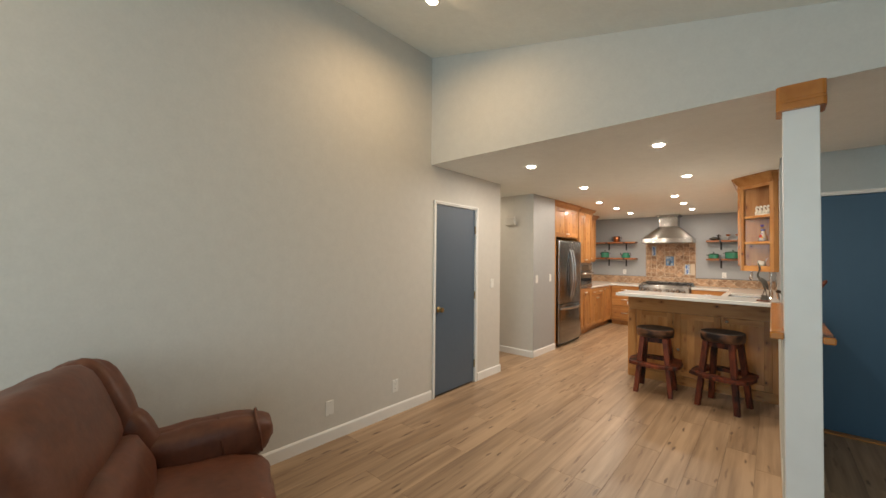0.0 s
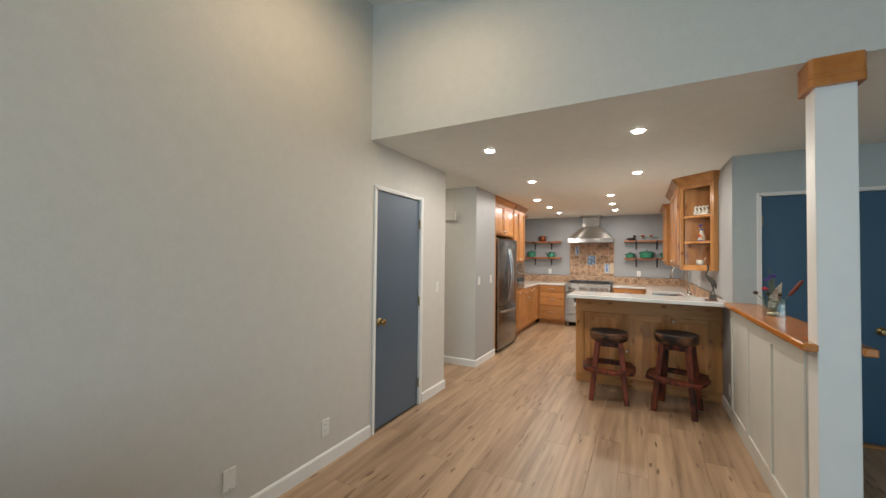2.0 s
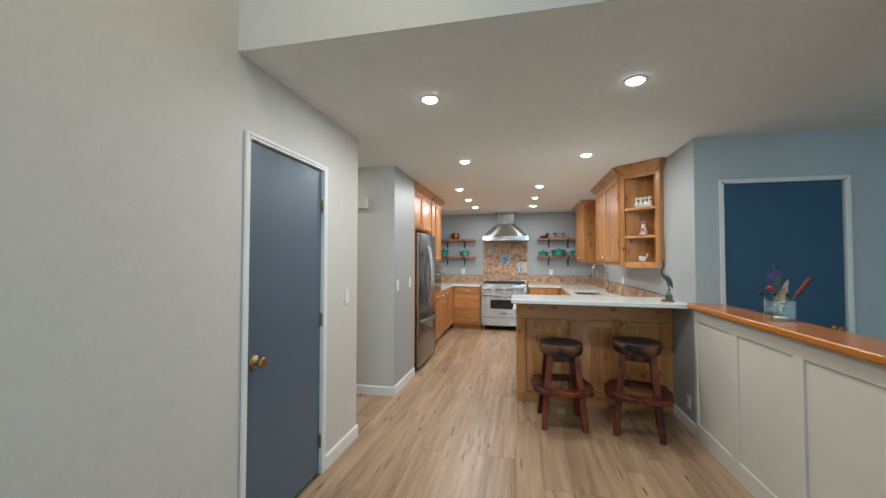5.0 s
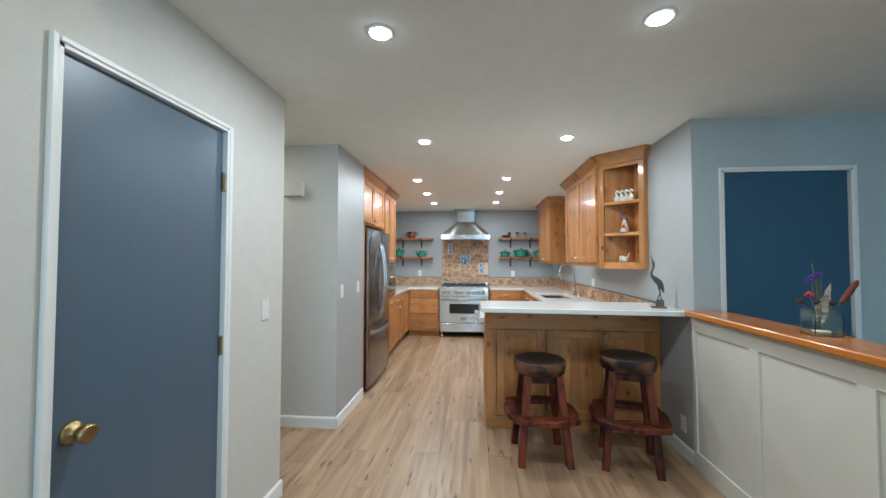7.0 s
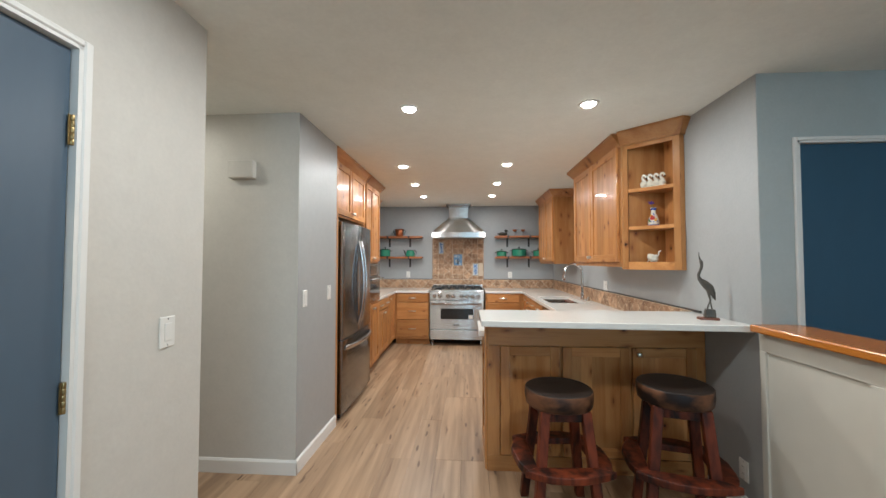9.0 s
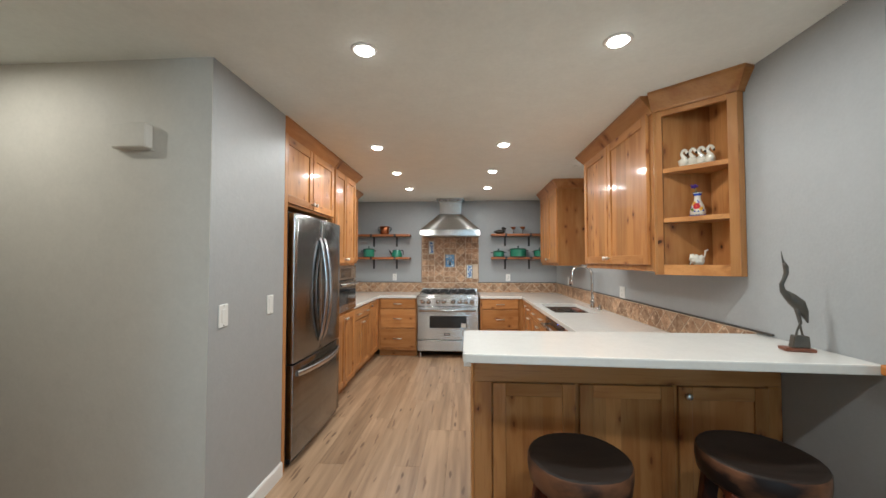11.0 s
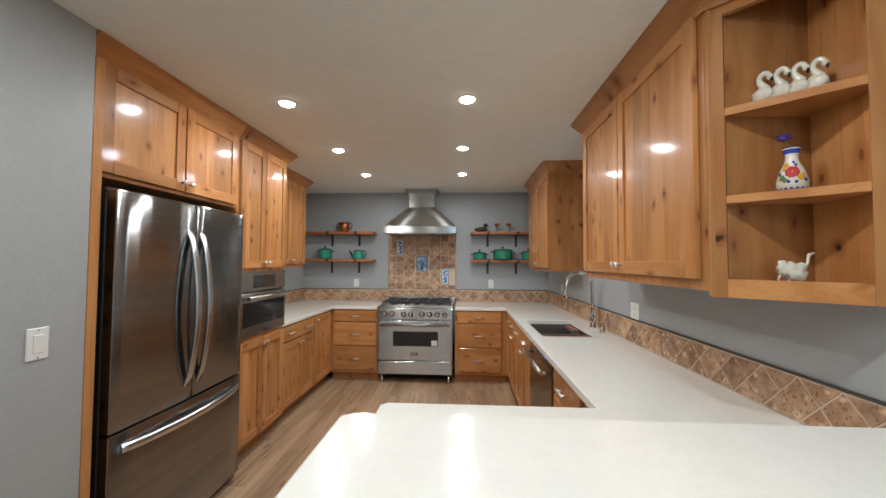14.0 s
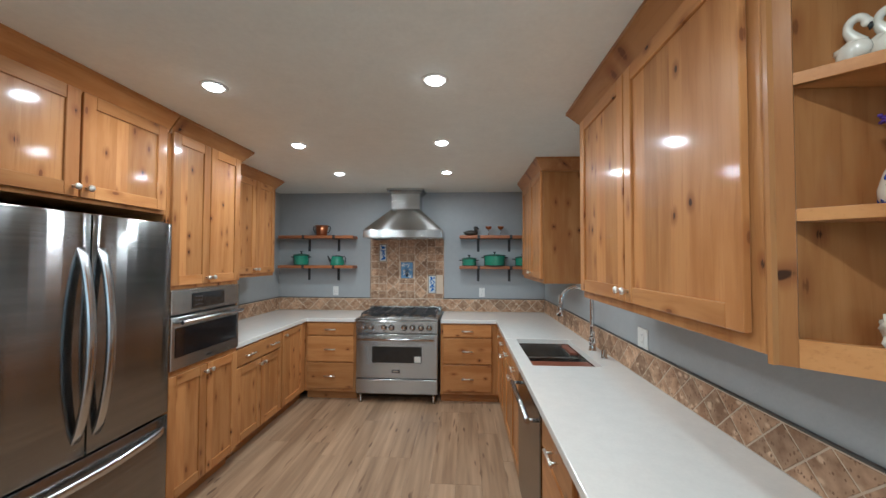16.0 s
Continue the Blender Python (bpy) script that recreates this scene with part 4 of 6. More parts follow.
part("toe_panel", box(0.004, 0.692, 0.05, 0.07, 0.0, 0.098), BLACK, dw)

# ---- sink and faucet ----
sk = thing("sink", "undermounted stainless steel sink in white counter", "sink")
b = bmesh.new()
for z0, z1, a in ((0.68, 0.686, 0.0), ):
    bx(b, SX0 - 0.004, SX1 + 0.004, SY0 - 0.004, SY1 + 0.004, z0, z1)
bx(b, SX0 - 0.006, SX0, SY0 - 0.004, SY1 + 0.004, 0.686, 0.878)
bx(b, SX1, SX1 + 0.006, SY0 - 0.004, SY1 + 0.004, 0.686, 0.878)
bx(b, SX0, SX1, SY0 - 0.006, SY0, 0.686, 0.878)
bx(b, SX0, SX1, SY1, SY1 + 0.006, 0.686, 0.878)
part("basin", b, STEEL, sk)
b = box(SX0 + 0.001, SX1 - 0.001, 8.01, 8.03, 0.686, 0.84, bevel=0.005)
part("divider", b, STEEL, sk)
for y in (7.76, 8.16):
    part("drain", turned(bmesh.new(), [(0.0, 0.6875), (0.03, 0.6875), (0.042, 0.690), (0.044, 0.6865)], 18, Matrix.Translation((0.33, y, 0))), CHROME, sk)
part("ledge", box(SX0 + 0.0005, SX0 + 0.014, SY0 + 0.0005, SY1 - 0.0005, 0.838, 0.850), STEEL, sk)
part("ledge", box(SX1 - 0.014, SX1 - 0.0005, SY0 + 0.0005, SY1 - 0.0005, 0.838, 0.850), STEEL, sk)
SAPELE = mat("red_brown_board", (0.24, 0.075, 0.038), 0.4, spread=0.08, bump=0.1, scale=(2, 30, 30), dark=(0.15, 0.045, 0.022))
tagged(part("cutting_board", box(SX0 + 0.003, SX1 - 0.003, SY0 + 0.006, SY0 + 0.262, 0.8505, 0.872, bevel=0.003), SAPELE), "red-brown wooden cutting board across the sink", "cutting board")
part("ledge", box(SX1 - 0.05, SX1 - 0.0145, 8.0305, SY1 - 0.001, 0.838, 0.850), STEEL, sk)
tagged(part("cutting_board", box(SX1 - 0.052, SX1 - 0.003, 8.035, SY1 - 0.01, 0.8505, 0.872, bevel=0.003), SAPELE), "narrow red-brown wooden board in the sink", "cutting board")
fc = thing("faucet", "polished chrome gooseneck faucet behind the sink", "faucet", pose(0.622, 7.93, 0.915))
part("base", turned(bmesh.new(), [(0, 0), (0.028, 0), (0.028, 0.006), (0.024, 0.012), (0.022, 0.05), (0.024, 0.075), (0.018, 0.10), (0.0, 0.10)], 20), CHROME, fc)
pts = [(0, 0, 0.09), (0, 0, 0.20), (0, 0, 0.33)]
for k in range(1, 13):
    a = math.pi * k / 12
    pts.append((-0.11 + 0.11 * math.cos(a), 0, 0.36 + 0.105 * math.sin(a)))
pts.append((-0.225, 0, 0.33))
part("spout", tube(bmesh.new(), pts, 0.0155, 14), CHROME, fc)
part("spray_head", tube(bmesh.new(), [(-0.225, 0, 0.335), (-0.229, 0, 0.31), (-0.234, 0, 0.25)], 0.017, 14, [0.017, 0.021, 0.024]), CHROME, fc, "pull-down spray head")
part("lever", tube(bmesh.new(), [(0, -0.02, 0.065), (0, -0.045, 0.07), (-0.01, -0.06, 0.15)], 0.007, 10, [0.012, 0.01, 0.006]), CHROME, fc)
sd = thing("soap_dispenser", "small chrome air gap cap by the faucet", "soap dispenser", pose(0.625, 7.71, 0.915))
part("cap", turned(bmesh.new(), [(0, 0), (0.021, 0), (0.021, 0.012), (0.018, 0.014), (0.018, 0.05), (0.013, 0.056), (0, 0.056)], 18), CHROME, sd)

# ---- ceiling lights ----
RING = mesh_of("trim", turned(bmesh.new(), [(0.045, -0.001), (0.047, -0.006), (0.060, -0.004), (0.064, 0.0), (0.045, 0.0)], 32), TRIM)
DISC = mesh_of("lens", turned(bmesh.new(), [(0.0, -0.020), (0.016, -0.0192), (0.030, -0.016), (0.040, -0.0105), (0.045, -0.003), (0.045, 0.0)], 32), LENS)
DISCW = mesh_of("lens", turned(bmesh.new(), [(0.0, -0.020), (0.016, -0.0192), (0.030, -0.016), (0.040, -0.0105), (0.045, -0.003), (0.045, 0.0)], 32), LENSW)


def downlight(m, lens, label):
    t = thing("ceiling_light", label, "ceiling light", m, "recessed ceiling lights")
    for nm, me in (("trim", RING), ("lens", lens)):
        o = new(nm, me)
        o.parent = t


for lx, ly in DOWNLIGHTS:
    downlight(pose(lx, ly, ZC), DISC, "round recessed ceiling light, switched on")
downlight(pose(-3.0, 4.95, ZC), DISCW, "round recessed ceiling light in the hall")
# The rear fixture is made up to go with its added lamp.
for lx, ly in LIVING_LIGHTS:
    downlight(pose(lx, ly, vault(lx), 0, math.degrees(math.atan(SLOPE)), 0), DISCW, "round recessed light in the sloping ceiling, rear one added")


cv = thing("sprinkler_cover", "small flat white cover disc on the kitchen ceiling", "sprinkler", pose(0.389, 7.655, ZC))
part("disc", turned(bmesh.new(), [(0.0, -0.005), (0.036, -0.005), (0.040, -0.003), (0.040, 0.0), (0.0, 0.0)], 24), CEIL, cv)


# ---- switches and outlets: local front towards -y ----
def plate(name, label, m, kind, half_w=0.036):
    t = thing(name, label, "switch" if "switch" in name else "outlet", m)
    part("plate", box(-half_w, half_w, -0.006, 0, -0.058, 0.058, bevel=0.003), PLASTIC, t)
    if kind == "switch":
        part("rocker", box(-0.016, 0.016, -0.0085, -0.0055, -0.033, 0.033, bevel=0.001), PLASTIC, t)
    elif kind == "outlet":
        part("face", box(-0.017, 0.017, -0.008, -0.0055, -0.035, 0.035, bevel=0.002), PLASTIC, t)
        for z in (-0.018, 0.018):
            for x in (-0.006, 0.006):
                part("slot", box(x - 0.001, x + 0.001, -0.0085, -0.0078, z - 0.005, z + 0.005), BLACK, t)
    for z in (-0.049, 0.049):
        part("screw", turned(bmesh.new(), [(0, 0), (0.003, 0), (0.003, 0.001), (0, 0.0015)], 8, pose(0, -0.006, z, 90)), STEEL, t)


EAST = lambda x, y, z: pose(x, y, z, 0, 0, 90)
WEST = lambda x, y, z: pose(x, y, z, 0, 0, -90)
plate("blank_plate", "white blank wall plate low on the wall", EAST(XL, 2.055, 0.262), "blank")
plate("outlet", "white outlet low on the greige wall", EAST(XL, 2.745, 0.265), "outlet")
plate("light_switch", "white rocker switch beside the slate-blue door", EAST(XL, 4.335, 1.15), "switch")
plate("light_switch", "white rocker switch on the grey wall", EAST(XL - 0.002, 5.53, 1.155), "switch")
plate("light_switch", "white rocker switch near the refrigerator", EAST(XL - 0.002, 5.98, 1.16), "switch")
plate("outlet", "white outlet beside the range", pose(-1.98, YB, 1.165), "outlet")
plate("outlet", "white outlet under the open shelves", pose(-0.092, YB, 1.16), "outlet")
plate("outlet", "white double outlet above the tile band", WEST(XR, 7.31, 1.135), "outlet", 0.058)
plate("outlet", "white outlet in the far corner", WEST(XR, 9.15, 1.145), "outlet")
plate("outlet", "white outlet low under the bar", WEST(XR, 5.235, 0.235), "outlet")
ch = thing("door_chime", "white door chime box high on the hall wall", "door chime", pose(-2.40, HALL1 - 0.003, 2.045))
part("cover", box(-0.088, 0.088, -0.050, 0, -0.064, 0.058, bevel=0.006), PAINT, ch, "painted chime cover")
part("back_plate", box(-0.092, 0.092, -0.006, 0, -0.068, -0.0645), PAINT, ch)
baseboard([(XR, 5.54), (XR, EY)])

# ---- open shelves ----
SHELF = mat("reclaimed_shelf_wood", (0.40, 0.15, 0.05), 0.45, spread=0.2, bump=0.2, scale=(3, 30, 30), dark=(0.22, 0.07, 0.022))


def wall_shelf(x0, x1, z, bracket_x):
    t = thing("wall_shelf", "reddish wooden wall shelf on black iron brackets", "shelf", pose(0, YB, z), "open wall shelves")
    part("board", box(x0, x1, -0.205, -0.001, -0.036, 0, bevel=0.004), SHELF, t)
    for x in bracket_x:
        b = box(x - 0.016, x + 0.016, -0.006, -0.0005, -0.195, -0.0365, bevel=0.001)
        bx(b, x - 0.016, x + 0.016, -0.211, -0.006, -0.0425, -0.0365, bevel=0.001)
        bx(b, x - 0.016, x + 0.016, -0.2115, -0.2055, -0.0425, 0.004, bevel=0.001)
        br = part("bracket", b, IRON, t, "black iron bracket")
        for zz in (-0.09, -0.165):
            part("screw", turned(bmesh.new(), [(0, 0), (0.005, 0), (0.004, 0.002), (0, 0.0025)], 8, pose(x, -0.006, zz, 90)), STEEL, br)


SZ1, SZ2 = 1.497, 1.872
for z in (SZ1, SZ2):
    wall_shelf(-2.66, -1.70, z, (-2.335, -1.945))
    wall_shelf(-0.375, 0.64, z, (-0.14, 0.25))

GREEN = mat("jade_green_enamel", (0.045, 0.27, 0.17), 0.14, coat=0.6, dark=(0.035, 0.22, 0.14))
COPPER = mat("hammered_copper", (0.55, 0.20, 0.09), 0.28, 1.0, bump=0.2, scale=(60, 60, 60))


def pot(x, z, r, h, label):
    t = thing("cooking_pot", label, "pot", pose(x, YB - 0.115, z), "green enamel cookware")
    part("pan", turned(bmesh.new(), [(0, 0), (r * 0.93, 0), (r * 0.97, 0.008), (r, h * 0.95), (r * 1.03, h), (r * 0.96, h)], 28), GREEN, t)
    part("foot_rim", turned(bmesh.new(), [(r * 0.90, 0.0005), (r * 0.985, 0.0005), (r * 0.985, 0.010), (r * 0.90, 0.010)], 28), BLACK, t)
    part("lid", turned(bmesh.new(), [(r * 1.05, h), (r * 1.05, h + 0.006), (r * 0.8, h + 0.016), (r * 0.3, h + 0.026), (0, h + 0.027)], 28), GREEN, t)
    part("lid_rim", turned(bmesh.new(), [(r * 1.045, h - 0.002), (r * 1.065, h + 0.001), (r * 1.06, h + 0.007), (r * 1.02, h + 0.008)], 28), BLACK, t)
    part("lid_knob", turned(bmesh.new(), [(0, h + 0.027), (0.009, h + 0.027), (0.007, h + 0.036), (0.018, h + 0.044), (0.016, h + 0.052), (0, h + 0.054)], 16), BLACK, t)
    for s in (-1, 1):
        pts = [(s * r * 0.98, -0.03, h * 0.82), (s * (r + 0.022), -0.026, h * 0.84), (s * (r + 0.030), 0, h * 0.85), (s * (r + 0.022), 0.026, h * 0.84), (s * r * 0.98, 0.03, h * 0.82)]
        part("handle", tube(bmesh.new(), pts, 0.0065, 8), BLACK, t)


pot(-2.395, SZ1, 0.095, 0.125, "jade green enamel stockpot with black lid knob")
pot(-0.255, SZ1, 0.09, 0.085, "low jade green enamel saucepan with lid")
pot(0.058, SZ1, 0.132, 0.125, "large jade green enamel casserole with lid")
pot(0.40, SZ1, 0.09, 0.10, "small jade green enamel pot with lid")
kt = thing("kettle", "jade green enamel kettle with black handle", "kettle", pose(-1.925, YB - 0.115, SZ1), "green enamel cookware")
part("body", turned(bmesh.new(), [(0, 0), (0.085, 0), (0.09, 0.01), (0.085, 0.06), (0.066, 0.105), (0.07, 0.112), (0, 0.114)], 28), GREEN, kt)
part("spout", tube(bmesh.new(), [(-0.07, 0, 0.02), (-0.10, 0, 0.07), (-0.125, 0, 0.118)], 0.012, 10, [0.016, 0.013, 0.009]), BLACK, kt)
part("handle", tube(bmesh.new(), [(0.06, 0, 0.10), (0.09, 0, 0.118), (0.108, 0, 0.09), (0.105, 0, 0.04)], 0.007, 8), BLACK, kt)
part("lid", turned(bmesh.new(), [(0.068, 0.1125), (0.066, 0.118), (0.02, 0.126), (0, 0.127)], 24), BLACK, kt)
mg = thing("copper_mug", "two-handled hammered copper mug on the shelf", "mug", pose(-2.13, YB - 0.115, SZ2))
part("cup", turned(bmesh.new(), [(0, 0), (0.062, 0), (0.066, 0.01), (0.07, 0.07), (0.082, 0.132), (0.079, 0.132), (0.066, 0.07), (0.06, 0.012), (0, 0.01)], 26), COPPER, mg)
for s in (-1, 1):
    part("handle", tube(bmesh.new(), [(s * 0.076, 0, 0.12), (s * 0.105, 0, 0.118), (s * 0.112, 0, 0.09), (s * 0.09, 0, 0.045), (s * 0.068, 0, 0.035)], 0.006, 8), IRON, mg)


def blob(bm, c, s, seed=0, rough=0.0, n=14, power=2.0, m=None):
    """A rounded lump: a superellipsoid with a little noise."""
    t = bmesh.new()
    bmesh.ops.create_uvsphere(t, u_segments=n * 2, v_segments=n, radius=1.0)
    for v in t.verts:
        p = v.co
        k = (abs(p.x) ** power + abs(p.y) ** power + abs(p.z) ** power) ** (-1 / power)
        q = p * k
        if rough:
            q = q * (1 + rough * noise.noise(q * 2.3 + Vector((seed * 3.1, seed * 1.7, 0))))
        v.co = Vector((c[0] + q.x * s[0], c[1] + q.y * s[1], c[2] + q.z * s[2]))
    for f in t.faces:
        f.smooth = True
    join(bm, t, m)
    return bm


DUCKW = mat("painted_dark_wood", (0.06, 0.045, 0.03), 0.4, scale=(25, 25, 25), dark=(0.02, 0.02, 0.018))
b = bmesh.new()
blob(b, (0, 0, 0.035), (0.085, 0.04, 0.035), 1, 0.1)
blob(b, (0.055, 0, 0.095), (0.028, 0.022, 0.024), 2)
tube(b, [(0.045, 0, 0.05), (0.06, 0, 0.085)], 0.018, 10)
tube(b, [(0.075, 0, 0.093), (0.10, 0, 0.086)], 0.008, 8, [0.011, 0.005])
tube(b, [(-0.07, 0, 0.035), (-0.10, 0, 0.045)], 0.01, 8, [0.022, 0.006])
dk = part("duck_ornament", b, DUCKW)
dk.matrix_basis = pose(-0.23, YB - 0.11, SZ2)
tagged(dk, "carved dark wooden duck on the shelf", "ornament")
for x in (-0.015, 0.135):
    g = thing("goblet", "small silver goblet with a glass stem", "goblet", pose(x, YB - 0.11, SZ2), "goblets on the shelf")
    part("bowl", turned(bmesh.new(), [(0.0, 0.075), (0.012, 0.078), (0.035, 0.095), (0.042, 0.115), (0.040, 0.115), (0.030, 0.096), (0, 0.084)], 20), COPPER, g, "pinkish metal bowl")
    part("stem", turned(bmesh.new(), [(0, 0), (0.03, 0), (0.028, 0.003), (0.005, 0.008), (0.004, 0.07), (0.008, 0.076), (0, 0.076)], 16), glass("clear_glass", (0.95, 0.95, 0.95)), g)

# ---- things on the angled shelves ----
PORC = mat("white_glazed_porcelain", (0.74, 0.70, 0.60), 0.12, coat=0.7, dark=(0.66, 0.61, 0.50))
def flowing(points, steps=4):
    """The points of a smooth curve through the given ones."""
    p = [Vector(q) for q in points]
    out = []
    for i in range(len(p) - 1):
        a, c, d, e = p[max(i - 1, 0)], p[i], p[i + 1], p[min(i + 2, len(p) - 1)]
        for k in range(steps):
            u = k / steps
            out.append(0.5 * (2 * c + (d - a) * u + (2 * a - 5 * c + 4 * d - e) * u * u + (3 * c - a - 3 * d + e) * u ** 3))
    return out + [p[-1]]


SWAN_BILL = mat("black_glaze", (0.02, 0.02, 0.02), 0.15)
b = bmesh.new()
blob(b, (0.0, 0.004, 0.010), (0.125, 0.040, 0.014), 9, 0.12, 12)
for i in range(4):
    u = -0.084 + 0.055 * i
    blob(b, (u, 0.004 * i, 0.040), (0.038, 0.034, 0.036), i, 0.10, 12)
    blob(b, (u - 0.026, 0.004 * i + 0.006, 0.052), (0.016, 0.022, 0.012), i + 5, 0.2, 8)
    blob(b, (u + 0.008, 0.004 * i - 0.024, 0.044), (0.026, 0.012, 0.022), i + 7, 0.2, 8)
    y = 0.004 * i - 0.006
    neck = flowing([(u + 0.014, y, 0.058), (u, y - 0.002, 0.076), (u - 0.011, y - 0.004, 0.096), (u - 0.008, y - 0.006, 0.114), (u + 0.006, y - 0.008, 0.123), (u + 0.019, y - 0.009, 0.117), (u + 0.024, y - 0.010, 0.104)])
    tube(b, neck, 0.01, 10, [0.0105 + 0.0085 * max(0.0, 1 - k / 9) for k in range(len(neck))])
    blob(b, (u + 0.024, y - 0.010, 0.106), (0.0125, 0.0105, 0.0125), i, 0, 8)
    first = len(b.faces)
    tube(b, [(u + 0.028, y - 0.011, 0.101), (u + 0.031, y - 0.012, 0.091), (u + 0.029, y - 0.013, 0.083)], 0.005, 8, [0.0075, 0.0055, 0.002])
    b.faces.ensure_lookup_table()
    for k in range(first, len(b.faces)):
        b.faces[k].material_index = 1
sw = part("swan_ornament", b, [PORC, SWAN_BILL])
ornament_turn = math.degrees(math.atan2(ang.y, ang.x))
sx, sy = on_face(FL * 0.50, -0.085)
sw.data.transform(Matrix.Diagonal((0.76, 0.76, 0.86, 1)))
sw.matrix_basis = pose(sx, sy, SHELVES[2], 0, 0, ornament_turn)
tagged(sw, "white porcelain row of four swans", "ornament")
sx, sy = on_face(FL * 0.50, -0.085)
vs = thing("flower_vase", "white painted porcelain vase with red flowers and blue rim", "vase", pose(sx, sy, SHELVES[1], 0, 0, ornament_turn) @ Matrix.Diagonal((0.86, 0.86, 0.95, 1)))
prof = [(0, 0), (0.036, 0), (0.045, 0.012), (0.046, 0.035), (0.036, 0.07), (0.021, 0.10), (0.018, 0.12), (0.024, 0.142), (0.028, 0.148), (0.024, 0.148), (0.014, 0.12), (0, 0.118)]
part("body", turned(bmesh.new(), prof, 28), PORC, vs)
COBALT = mat("cobalt_glaze", (0.03, 0.06, 0.32), 0.15)
REDG, YELG, GRNG = mat("red_glaze", (0.50, 0.03, 0.03), 0.15), mat("yellow_glaze", (0.70, 0.36, 0.03), 0.15), mat("green_glaze", (0.12, 0.22, 0.05), 0.15)
part("neck_band", turned(bmesh.new(), [(0.0198, 0.128), (0.0232, 0.138), (0.0252, 0.1425), (0.0205, 0.128)], 28), COBALT, vs, "blue painted neck band")
part("lip", turned(bmesh.new(), [(0.027, 0.1465), (0.0295, 0.1485), (0.0275, 0.1505), (0.024, 0.149)], 28), BLACK, vs)
part("foot_band", turned(bmesh.new(), [(0.0362, 0.0005), (0.0405, 0.004), (0.0435, 0.008), (0.036, 0.004)], 28), COBALT, vs, "blue painted foot band")


def vase_r(z):
    for (r0, z0), (r1, z1) in zip(prof, prof[1:]):
        if z0 <= z <= z1:
            return r0 + (r1 - r0) * (z - z0) / max(z1 - z0, 1e-6)
    return 0.04


def petal_spot(a, z, size, m, petals=6):
    b = bmesh.new()
    for k in range(petals):
        w = 2 * math.pi * k / petals
        da, dz = math.cos(w) * size * 0.6, math.sin(w) * size * 0.6
        zz = z + dz
        r = vase_r(zz) + 0.0006
        aa = a + da / r
        blob(b, (0, 0, 0), (size * 0.55, 0.0012, size * 0.55), 0, 0, 5, m=Matrix.Translation((r * math.sin(aa), -r * math.cos(aa), zz)) @ Matrix.Rotation(aa, 4, "Z"))
    part("painted_flower", b, m, vs)


petal_spot(0.08, 0.062, 0.019, REDG, 7)
petal_spot(0.08, 0.062, 0.006, YELG, 4)
petal_spot(-0.52, 0.086, 0.009, YELG)
petal_spot(-0.62, 0.074, 0.006, YELG)
petal_spot(0.62, 0.044, 0.010, YELG)
petal_spot(0.80, 0.052, 0.007, YELG)
petal_spot(-0.62, 0.046, 0.009, GRNG, 5)
petal_spot(-0.40, 0.038, 0.008, GRNG, 4)
petal_spot(0.45, 0.088, 0.005, COBALT)
petal_spot(0.25, 0.098, 0.004, COBALT)
petal_spot(-0.90, 0.060, 0.006, COBALT)
petal_spot(-0.15, 0.032, 0.005, COBALT)
petal_spot(0.30, 0.030, 0.005, COBALT)
petal_spot(0.95, 0.036, 0.006, COBALT)
for k in range(9):
    petal_spot(-1.4 + 0.35 * k, 0.010, 0.004, COBALT, 4)
STEM, PURPLE = mat("dry_stem", (0.12, 0.13, 0.05), 0.7), mat("purple_dried_flower", (0.10, 0.04, 0.28), 0.7, bump=0.3)
rs = random.Random(5)
for k in range(3):
    dx, dy = rs.uniform(-0.05, -0.012), rs.uniform(-0.02, 0.015)
    sp = part("sprig", tube(bmesh.new(), [(0, 0, 0.125), (dx * 0.4, dy * 0.4, 0.16), (dx, dy, 0.185 + rs.uniform(-0.01, 0.01))], 0.0015, 6), STEM, vs)
    b = bmesh.new()
    for j in range(9):
        blob(b, (dx + rs.uniform(-0.010, 0.010), dy + rs.uniform(-0.010, 0.010), 0.190 + rs.uniform(-0.008, 0.01)), (0.006, 0.006, 0.004), j, 0.3, 4)
    part("bloom", b, PURPLE, sp)
b = bmesh.new()
blob(b, (0, 0, 0.048), (0.056, 0.038, 0.040), 3, 0.4)
blob(b, (-0.048, 0, 0.064), (0.030, 0.030, 0.030), 4, 0.4)
tube(b, [(-0.055, 0, 0.05), (-0.07, 0, 0.02), (-0.06, 0, 0.006)], 0.006, 8, [0.009, 0.006, 0.004])
tube(b, [(0.035, 0, 0.055), (0.055, 0, 0.085), (0.06, 0, 0.115), (0.085, 0, 0.125)], 0.006, 8, [0.010, 0.007, 0.009, 0.004])
for x, y in ((-0.025, -0.012), (-0.025, 0.012), (0.022, -0.012), (0.022, 0.012)):
    tube(b, [(x, y, 0.03), (x, y, 0.0)], 0.009, 8)
el = part("figurine", b, PORC)
sx, sy = on_face(FL * 0.50, -0.075)
el.data.transform(Matrix.Diagonal((0.58, 0.58, 0.80, 1)))
el.matrix_basis = pose(sx, sy, SHELVES[0], 0, 0, ornament_turn + 25)
tagged(el, "small white porcelain animal figurine on bottom shelf", "ornament")

